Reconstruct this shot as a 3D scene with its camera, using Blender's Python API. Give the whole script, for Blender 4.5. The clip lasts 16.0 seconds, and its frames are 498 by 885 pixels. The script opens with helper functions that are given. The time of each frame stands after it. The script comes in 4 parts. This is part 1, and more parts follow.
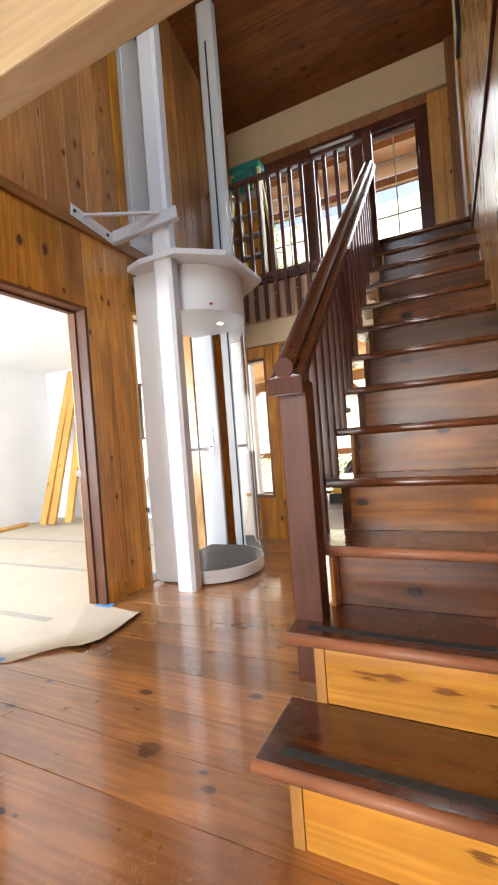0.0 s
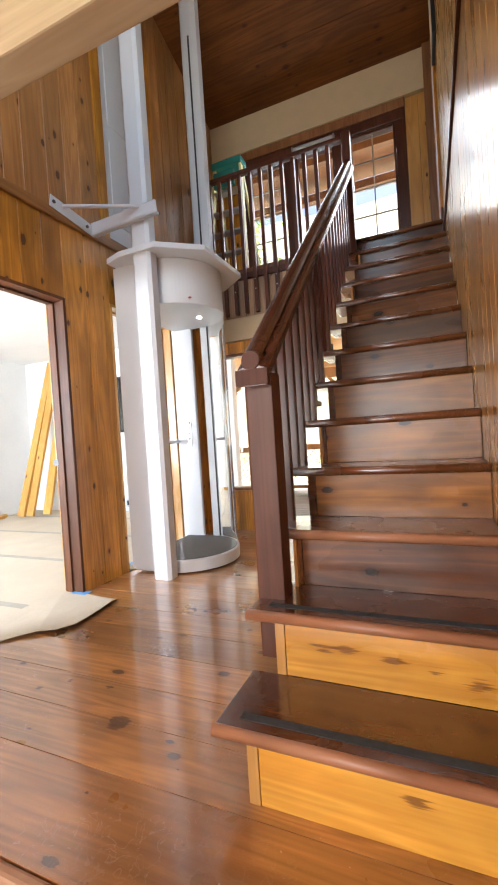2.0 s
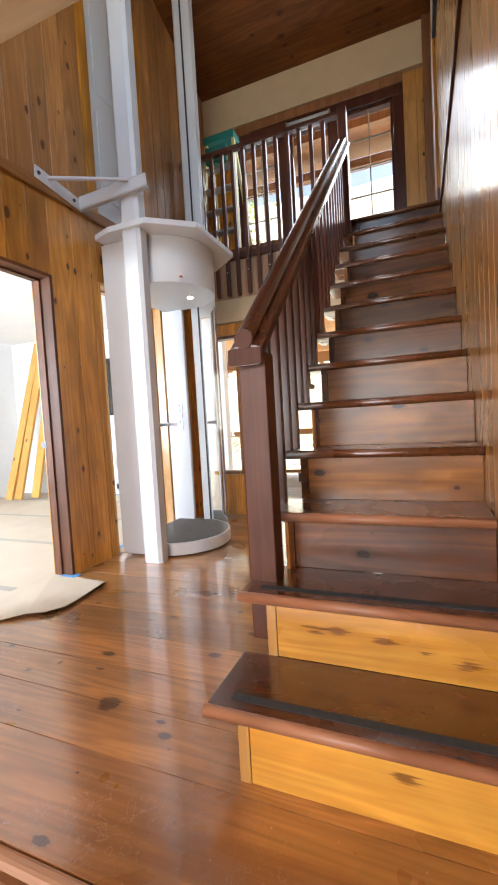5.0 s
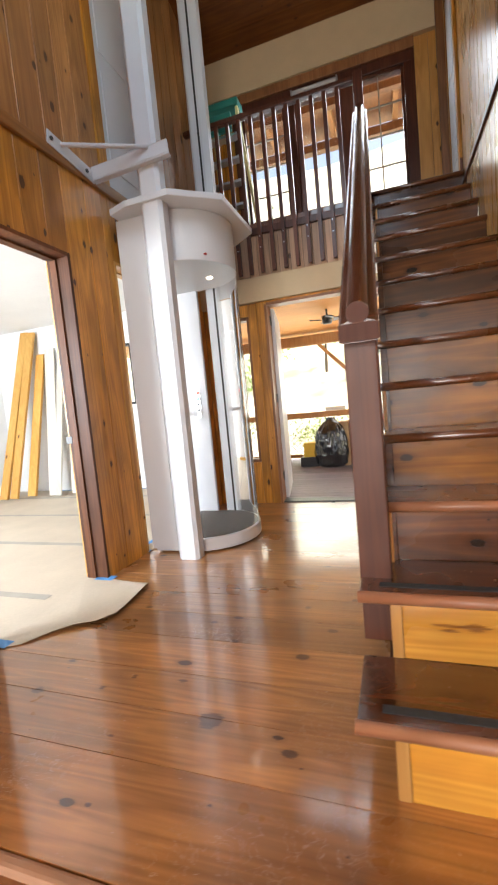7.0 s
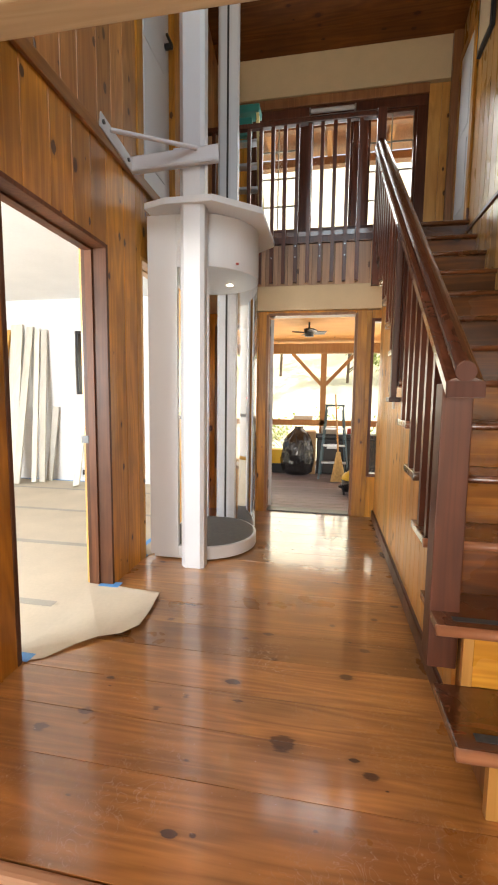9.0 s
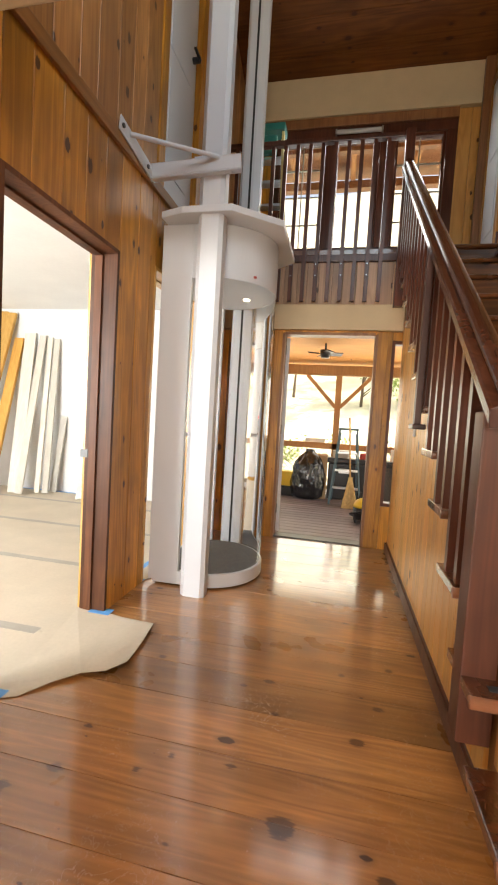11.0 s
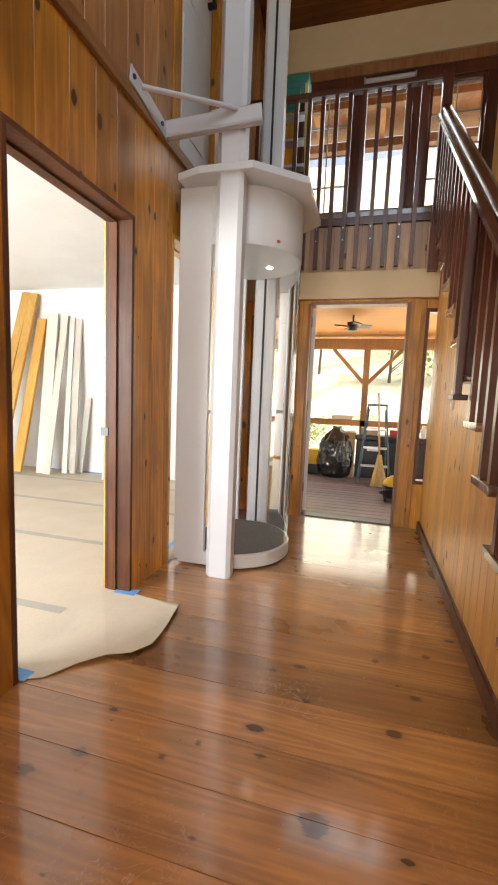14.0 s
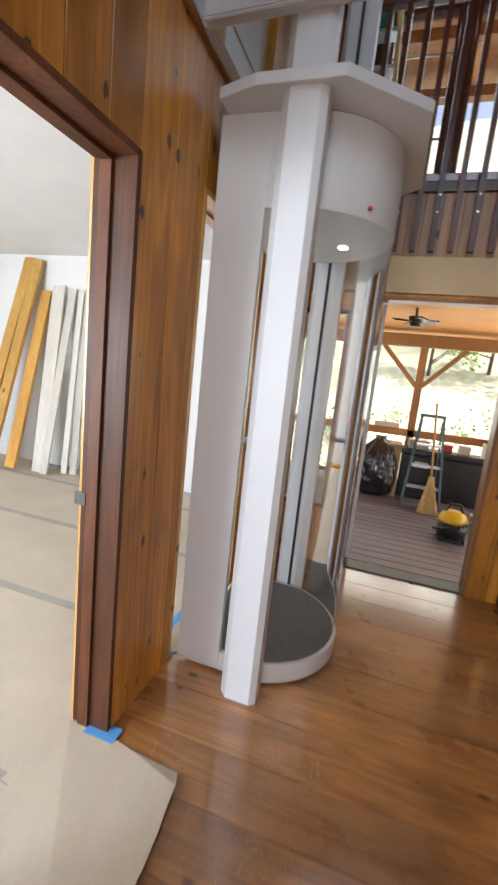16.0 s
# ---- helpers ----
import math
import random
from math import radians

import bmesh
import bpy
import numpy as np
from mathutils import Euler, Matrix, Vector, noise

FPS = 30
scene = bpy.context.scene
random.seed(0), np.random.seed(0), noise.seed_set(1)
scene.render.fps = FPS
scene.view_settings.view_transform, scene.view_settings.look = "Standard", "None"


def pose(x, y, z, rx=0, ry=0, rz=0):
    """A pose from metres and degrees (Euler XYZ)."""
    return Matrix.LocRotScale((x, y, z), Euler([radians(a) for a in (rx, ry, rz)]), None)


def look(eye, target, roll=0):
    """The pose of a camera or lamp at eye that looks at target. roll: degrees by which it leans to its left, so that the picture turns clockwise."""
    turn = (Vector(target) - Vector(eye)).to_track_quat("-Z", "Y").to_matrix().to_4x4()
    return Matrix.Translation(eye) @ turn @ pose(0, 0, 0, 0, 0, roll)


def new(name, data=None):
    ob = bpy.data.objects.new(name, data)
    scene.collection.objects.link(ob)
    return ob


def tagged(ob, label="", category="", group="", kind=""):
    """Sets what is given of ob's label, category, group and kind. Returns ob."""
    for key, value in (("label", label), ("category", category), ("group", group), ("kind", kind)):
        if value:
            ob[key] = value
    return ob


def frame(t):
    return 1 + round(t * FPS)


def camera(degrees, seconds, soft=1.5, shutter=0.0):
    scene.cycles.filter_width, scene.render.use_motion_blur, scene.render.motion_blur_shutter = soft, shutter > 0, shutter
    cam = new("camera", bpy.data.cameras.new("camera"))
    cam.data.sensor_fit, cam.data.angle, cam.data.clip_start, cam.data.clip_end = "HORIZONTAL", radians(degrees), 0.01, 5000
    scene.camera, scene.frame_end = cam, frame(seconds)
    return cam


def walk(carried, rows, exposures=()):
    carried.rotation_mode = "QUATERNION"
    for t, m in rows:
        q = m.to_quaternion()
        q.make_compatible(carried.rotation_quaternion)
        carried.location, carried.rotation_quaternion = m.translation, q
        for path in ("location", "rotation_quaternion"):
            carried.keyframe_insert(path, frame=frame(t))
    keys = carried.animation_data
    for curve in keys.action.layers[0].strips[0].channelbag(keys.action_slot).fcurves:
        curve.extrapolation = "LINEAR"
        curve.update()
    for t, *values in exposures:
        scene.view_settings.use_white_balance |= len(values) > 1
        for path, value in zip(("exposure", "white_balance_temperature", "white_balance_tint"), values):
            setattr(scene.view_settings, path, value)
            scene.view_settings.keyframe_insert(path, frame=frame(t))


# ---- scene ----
cam = camera(60.9, 16.0, 2.0, 0.5)
PATH = [
    (0, (2.099, -0.945, 1.034), (1.236, 0.859, 1.031), -4.4),
    (0.5, (2.098, -0.957, 1.029), (1.254, 0.857, 1.032), -3.7),
    (1, (2.131, -0.976, 1.027), (1.296, 0.842, 1.034), -4.2),
    (1.5, (2.17, -0.985, 1.009), (1.361, 0.844, 0.995), -4.0),
    (2, (2.18, -0.992, 1.004), (1.385, 0.843, 0.976), -3.7),
    (2.5, (2.181, -0.985, 0.995), (1.387, 0.851, 0.963), -3.6),
    (3, (2.185, -0.981, 0.992), (1.391, 0.855, 0.944), -3.7),
    (3.5, (2.183, -0.983, 0.994), (1.4, 0.856, 0.931), -3.5),
    (4, (2.18, -0.98, 0.991), (1.407, 0.863, 0.921), -3.4),
    (6.5, (1.942, -0.966, 1.0), (1.215, 0.892, 0.855), -3.6),
    (7, (1.714, -0.982, 1.019), (1.061, 0.9, 0.846), -5.4),
    (7.5, (1.504, -1.102, 1.049), (1.05, 0.82, 0.734), -2.1),
    (8, (1.355, -1.124, 1.148), (0.902, 0.808, 0.894), 1.2),
    (8.2, (1.314, -1.121, 1.175), (0.888, 0.82, 0.946), -0.2),
    (10.3, (1.14, -1.172, 1.149), (0.879, 0.802, 0.964), 3.4),
    (10.5, (1.15, -1.091, 1.153), (0.83, 0.877, 0.989), 3.6),
    (11, (1.168, -0.962, 1.167), (0.755, 0.991, 1.047), 3.4),
    (11.5, (1.135, -0.942, 1.171), (0.697, 1.007, 1.075), 2.4),
    (12, (1.105, -0.94, 1.158), (0.653, 1.003, 1.011), 2.4),
    (12.5, (1.098, -0.934, 1.144), (0.616, 0.996, 0.934), 3.1),
    (13, (1.12, -0.922, 1.152), (0.628, 1.006, 0.957), 2.5),
    (13.5, (1.141, -0.887, 1.147), (0.622, 1.033, 0.937), 2.2),
    (14, (1.142, -0.848, 1.139), (0.621, 1.07, 0.917), 2.3),
    (14.5, (1.06, -0.69, 1.125), (0.585, 1.239, 0.893), 3.1),
    (15, (0.886, -0.411, 1.244), (0.463, 1.508, 0.874), 4.1),
    (15.5, (0.821, -0.197, 1.298), (0.34, 1.713, 0.95), 3.8),
    (16, (0.74, -0.009, 1.423), (0.149, 1.871, 1.078), 6.1),
]
walk(cam, [(t, look(eye, target, roll)) for t, eye, target, roll in PATH], (
    (0.0, 1.60, 6300, 10), (4.0, 1.60, 6100, 10), (6.5, 1.54, 6150, 10), (8.0, 1.43, 6800, 10), (12.5, 1.36, 7050, 10), (14.5, 1.22, 6650, 10), (15.0, 1.07, 6350, 10), (16.0, 0.92, 6150, 10)))

# ---- world, sun, exposure ----
world = bpy.data.worlds.new("sky")
scene.world = world
world.use_nodes = True
wn = world.node_tree
sky = wn.nodes.new("ShaderNodeTexSky")
sky.sky_type = "NISHITA"
sky.sun_disc = False
sky.sun_elevation = radians(52)
sky.sun_rotation = radians(82)
sky.dust_density, sky.ozone_density = 8.0, 0.4
wn.nodes["Background"].inputs["Strength"].default_value = 0.15
wn.links.new(sky.outputs[0], wn.nodes["Background"].inputs["Color"])
sun_data = bpy.data.lights.new("sun", "SUN")
sun_data.energy = 5.0
sun_data.angle = radians(0.6)
sun_data.color = (1.0, 0.95, 0.88)
sun = new("sun", sun_data)
sun.matrix_world = look((14, 2, 15), (0, 0, 0))


def window_light(name, place, target, w, h, watts, colour):
    """An area lamp at an opening, standing in for daylight."""
    d = bpy.data.lights.new(name, "AREA")
    d.shape, d.size, d.size_y, d.energy, d.color = "RECTANGLE", w, h, watts, colour
    o = new(name, d)
    o.matrix_world = look(place, target)
    return o


window_light("daylight_room", (-2.2, -1.66, 1.40), (-2.2, 2.0, 2.0), 2.3, 1.5, 118, (0.88, 0.94, 1.0))
window_light("daylight_front", (0.85, -4.36, 1.25), (1.4, 0.0, 1.0), 2.8, 1.6, 60, (1.0, 0.97, 0.93))
window_light("daylight_upper", (1.17, 3.83, 3.56), (1.0, 0.0, 2.2), 1.7, 1.1, 11, (0.88, 0.95, 1.0))
# added bluish lamp at an assumed, unseen opening; brightens lift and upper walls
window_light("daylight_south_high", (1.25, -0.06, 3.78), (0.5, 2.6, 3.0), 1.3, 1.3, 8.0, (0.72, 0.89, 1.0))
window_light("daylight_porch", (1.2, 6.36, 1.36), (1.0, 3.0, 1.2), 4.6, 1.0, 13, (1.0, 0.98, 0.92))

# ---- materials ----


def material(name):
    m = bpy.data.materials.new(name)
    m.use_nodes = True
    return m, m.node_tree, m.node_tree.nodes["Principled BSDF"]


def ramp(nt, stops):
    r = nt.nodes.new("ShaderNodeValToRGB")
    while len(r.color_ramp.elements) < len(stops):
        r.color_ramp.elements.new(0.5)
    for e, (p, c) in zip(r.color_ramp.elements, stops):
        e.position, e.color = p, (*c, 1)
    return r


def mix(nt, fac, a, b, mode="MIX"):
    n = nt.nodes.new("ShaderNodeMix")
    n.data_type, n.blend_type = "RGBA", mode
    for socket, v in ((n.inputs[0], fac), (n.inputs[6], a), (n.inputs[7], b)):
        if isinstance(v, bpy.types.NodeSocket):
            nt.links.new(v, socket)
        elif isinstance(v, tuple):
            socket.default_value = (*v, 1)
        else:
            socket.default_value = v
    return n.outputs[2]


def calc(nt, op, a, b=0.0, c=0.0):
    n = nt.nodes.new("ShaderNodeMath")
    n.operation = op
    for socket, v in zip(n.inputs, (a, b, c)):
        if isinstance(v, bpy.types.NodeSocket):
            nt.links.new(v, socket)
        else:
            socket.default_value = v
    return n.outputs[0]


def wood(name, dark, light, rough=0.35, grain=2, knots=0.5, wear=0.0, coat=0.0, tone=0.45, knot_colour=(0.060, 0.020, 0.006), thin=1, marks=(), knot_scale=6.2, shine=0.5, mark_scale=(0.72, 1.0, 0.0), ragged=0.03, cloud=0.0, coat_rough=0.16, coat_ior=1.5, scuff=0.0):
    """Boards of wood. grain: the local axis (0, 1, 2) along which the fibres run."""
    m, nt, b = material(name)
    tc, info = nt.nodes.new("ShaderNodeTexCoord"), nt.nodes.new("ShaderNodeObjectInfo")
    shift = nt.nodes.new("ShaderNodeVectorMath")
    shift.operation = "MULTIPLY_ADD"
    nt.links.new(info.outputs["Random"], shift.inputs[0])
    shift.inputs[1].default_value = (37.0, 53.0, 71.0)
    nt.links.new(tc.outputs["Object"], shift.inputs[2])

    def stretched(across, along):
        mp = nt.nodes.new("ShaderNodeMapping")
        s = [across] * 3
        s[grain] = along
        mp.inputs["Scale"].default_value = s
        nt.links.new(shift.outputs[0], mp.inputs["Vector"])
        return mp.outputs[0]

    def noise_at(vec, scale, detail=4.0, bend=0.0):
        n = nt.nodes.new("ShaderNodeTexNoise")
        n.inputs["Scale"].default_value, n.inputs["Detail"].default_value, n.inputs["Distortion"].default_value = scale, detail, bend
        nt.links.new(vec, n.inputs["Vector"])
        return n.outputs["Fac"]

    fine = noise_at(stretched(1.0, 0.035), 110.0, 3.0)
    rings = noise_at(stretched(1.0, 0.07), 8.0, 2.0, 0.7)
    bands = calc(nt, "PINGPONG", calc(nt, "MULTIPLY", rings, 7.0), 0.5)
    broad = noise_at(stretched(1.0, 0.4), 3.0, 3.0)
    body = calc(nt, "ADD", calc(nt, "MULTIPLY", bands, 0.62), calc(nt, "MULTIPLY", fine, 0.38))
    body = calc(nt, "ADD", calc(nt, "MULTIPLY", body, 0.6), calc(nt, "MULTIPLY", broad, 0.62))
    mid = tuple((p * q) ** 0.5 for p, q in zip(dark, light))
    r = ramp(nt, ((0.22, dark), (0.5, mid), (0.82, light)))
    nt.links.new(body, r.inputs[0])
    colour = r.outputs[0]
    # tone of each board
    hsv = nt.nodes.new("ShaderNodeHueSaturation")
    nt.links.new(colour, hsv.inputs["Color"])
    nt.links.new(calc(nt, "MULTIPLY_ADD", info.outputs["Random"], tone, 1.0 - tone * 0.5), hsv.inputs["Value"])
    colour = hsv.outputs[0]
    if cloud:
        # uneven coats of stain
        patch = noise_at(stretched(1.0, 0.45), 5.5, 3.0, 0.4)
        stain = nt.nodes.new("ShaderNodeHueSaturation")
        nt.links.new(colour, stain.inputs["Color"])
        nt.links.new(calc(nt, "MULTIPLY_ADD", patch, 2.0 * cloud, 1.0 - cloud), stain.inputs["Value"])
        colour = stain.outputs[0]
    if knots:
        v = nt.nodes.new("ShaderNodeTexVoronoi")
        v.inputs["Scale"].default_value = knot_scale
        v.inputs["Randomness"].default_value = 1.0
        v.voronoi_dimensions = "2D"
        cut, flat2 = nt.nodes.new("ShaderNodeSeparateXYZ"), nt.nodes.new("ShaderNodeCombineXYZ")
        nt.links.new(stretched(1.0, 0.55), cut.inputs[0])
        first, second = [i for i in range(3) if i != thin]
        nt.links.new(cut.outputs[first], flat2.inputs[0])
        nt.links.new(cut.outputs[second], flat2.inputs[1])
        nt.links.new(flat2.outputs[0], v.inputs["Vector"])
        wobble = calc(nt, "ADD", v.outputs["Distance"], calc(nt, "ADD", calc(nt, "MULTIPLY_ADD", rings, 0.22, -0.11), calc(nt, "MULTIPLY_ADD", fine, 0.10, -0.05)))
        sep = nt.nodes.new("ShaderNodeSeparateColor")
        nt.links.new(v.outputs["Color"], sep.inputs[0])
        size = calc(nt, "MULTIPLY", calc(nt, "GREATER_THAN", sep.outputs[0], 1.0 - knots), calc(nt, "MULTIPLY_ADD", sep.outputs[1], 0.075, 0.045))
        core = calc(nt, "SMOOTH_MIN", 1.0, calc(nt, "MAXIMUM", 0.0, calc(nt, "MULTIPLY", calc(nt, "SUBTRACT", size, wobble), 60.0)), 0.1)
        halo = calc(nt, "MINIMUM", 1.0, calc(nt, "MAXIMUM", 0.0, calc(nt, "MULTIPLY", calc(nt, "SUBTRACT", calc(nt, "MULTIPLY", size, 2.0), wobble), 9.0)))
        colour = mix(nt, calc(nt, "MULTIPLY", halo, 0.5), colour, dark)
        colour = mix(nt, calc(nt, "MULTIPLY", core, 0.92), colour, knot_colour)
    if marks:
        # single large knots at known places of the floor
        geo = nt.nodes.new("ShaderNodeNewGeometry")
        for mx, my, mz, size in marks:
            sub = nt.nodes.new("ShaderNodeVectorMath")
            sub.operation = "SUBTRACT"
            nt.links.new(geo.outputs["Position"], sub.inputs[0])
            sub.inputs[1].default_value = (mx, my, mz)
            sc = nt.nodes.new("ShaderNodeVectorMath")
            sc.operation = "MULTIPLY"
            nt.links.new(sub.outputs[0], sc.inputs[0])
            sc.inputs[1].default_value = mark_scale
            ln = nt.nodes.new("ShaderNodeVectorMath")
            ln.operation = "LENGTH"
            nt.links.new(sc.outputs[0], ln.inputs[0])
            far = calc(nt, "ADD", ln.outputs["Value"], calc(nt, "MULTIPLY_ADD", calc(nt, "ADD", rings, fine), ragged, -ragged))
            spot = calc(nt, "MINIMUM", 1.0, calc(nt, "MAXIMUM", 0.0, calc(nt, "MULTIPLY", calc(nt, "SUBTRACT", size, far), 160.0)))
            ring = calc(nt, "MINIMUM", 1.0, calc(nt, "MAXIMUM", 0.0, calc(nt, "MULTIPLY", calc(nt, "SUBTRACT", size * 2.0, far), 25.0)))
            colour = mix(nt, calc(nt, "MULTIPLY", ring, 0.4), colour, dark)
            colour = mix(nt, calc(nt, "MULTIPLY", spot, 0.8), colour, knot_colour)
    gloss = calc(nt, "MULTIPLY_ADD", broad, 0.25, rough - 0.12)
    if wear:
        w = noise_at(tc.outputs["Object"], 4.5, 3.0)
        rubbed = ramp(nt, ((0.28, (0, 0, 0)), (0.85, (1, 1, 1))))
        nt.links.new(w, rubbed.inputs[0])
        colour = mix(nt, calc(nt, "MULTIPLY", rubbed.outputs[0], wear), colour, light)
        gloss = calc(nt, "ADD", gloss, calc(nt, "MULTIPLY", rubbed.outputs[0], 0.2))
    dull = coat_rough
    if scuff:
        # pale scrapes in the finish, in patches, and fine dust
        place = nt.nodes.new("ShaderNodeNewGeometry").outputs["Position"]
        patchy = ramp(nt, ((0.46, (0, 0, 0)), (0.66, (1, 1, 1))))
        nt.links.new(noise_at(place, 2.3, 3.0), patchy.inputs[0])
        curls = ramp(nt, ((0.485, (0, 0, 0)), (0.5, (1, 1, 1)), (0.515, (0, 0, 0))))
        nt.links.new(noise_at(place, 17.0, 5.0, 1.4), curls.inputs[0])
        specks = ramp(nt, ((0.70, (0, 0, 0)), (0.76, (1, 1, 1))))
        nt.links.new(noise_at(place, 75.0, 2.0), specks.inputs[0])
        scrape = calc(nt, "MINIMUM", 1.0, calc(nt, "ADD", calc(nt, "MULTIPLY", curls.outputs[0], patchy.outputs[0]), calc(nt, "MULTIPLY", specks.outputs[0], 0.8)))
        colour = mix(nt, calc(nt, "MULTIPLY", scrape, scuff), colour, (0.62, 0.42, 0.30))
        smear = noise_at(place, 5.0, 4.0)
        dull = calc(nt, "ADD", calc(nt, "MULTIPLY_ADD", smear, 0.16, coat_rough - 0.08), calc(nt, "MULTIPLY", scrape, 0.2))
    nt.links.new(colour, b.inputs["Base Color"])
    nt.links.new(gloss, b.inputs["Roughness"])
    b.inputs["Coat Weight"].default_value = coat
    b.inputs["Coat IOR"].default_value = coat_ior
    b.inputs["Specular IOR Level"].default_value = shine
    if scuff:
        nt.links.new(dull, b.inputs["Coat Roughness"])
    else:
        b.inputs["Coat Roughness"].default_value = coat_rough
    bump = nt.nodes.new("ShaderNodeBump")
    bump.inputs["Strength"].default_value, bump.inputs["Distance"].default_value = 0.22, 0.0025
    nt.links.new(body, bump.inputs["Height"])
    nt.links.new(bump.outputs[0], b.inputs["Normal"])
    return m


def plain(name, colour, rough=0.5, metal=0.0, vary=0.12, scale=6.0, bump=0.1, coat=0.0):
    m, nt, b = material(name)
    tc = nt.nodes.new("ShaderNodeTexCoord")
    big, small = nt.nodes.new("ShaderNodeTexNoise"), nt.nodes.new("ShaderNodeTexNoise")
    big.inputs["Scale"].default_value, big.inputs["Detail"].default_value = scale, 6
    small.inputs["Scale"].default_value, small.inputs["Detail"].default_value = scale * 18, 3
    for n in (big, small):
        nt.links.new(tc.outputs["Object"], n.inputs["Vector"])
    total = calc(nt, "ADD", calc(nt, "MULTIPLY", big.outputs[0], 0.7), calc(nt, "MULTIPLY", small.outputs[0], 0.3))
    r = ramp(nt, ((0.3, tuple(c * (1 - vary) for c in colour)), (0.7, tuple(min(1, c * (1 + vary)) for c in colour))))
    nt.links.new(total, r.inputs[0])
    nt.links.new(r.outputs[0], b.inputs["Base Color"])
    nt.links.new(calc(nt, "MULTIPLY_ADD", total, 0.2, rough - 0.1), b.inputs["Roughness"])
    b.inputs["Metallic"].default_value, b.inputs["Coat Weight"].default_value = metal, coat
    bp = nt.nodes.new("ShaderNodeBump")
    bp.inputs["Strength"].default_value, bp.inputs["Distance"].default_value = bump, 0.002
    nt.links.new(total, bp.inputs["Height"])
    nt.links.new(bp.outputs[0], b.inputs["Normal"])
    return m


def glass(name, tint=(1, 1, 1), rough=0.0):
    m, nt, b = material(name)
    nt.nodes.remove(b)
    out = nt.nodes["Material Output"]
    t, g, f, s = (nt.nodes.new("ShaderNode" + k) for k in ("BsdfTransparent", "BsdfGlossy", "Fresnel", "MixShader"))
    t.inputs[0].default_value = (*tint, 1)
    g.inputs["Roughness"].default_value = rough
    f.inputs[0].default_value = 1.45
    nt.links.new(f.outputs[0], s.inputs[0])
    nt.links.new(t.outputs[0], s.inputs[1])
    nt.links.new(g.outputs[0], s.inputs[2])
    nt.links.new(s.outputs[0], out.inputs[0])
    return m


def glow(name, colour, strength):
    m, nt, b = material(name)
    b.inputs["Emission Color"].default_value = (*colour, 1)
    b.inputs["Emission Strength"].default_value = strength
    b.inputs["Base Color"].default_value = (*colour, 1)
    return m


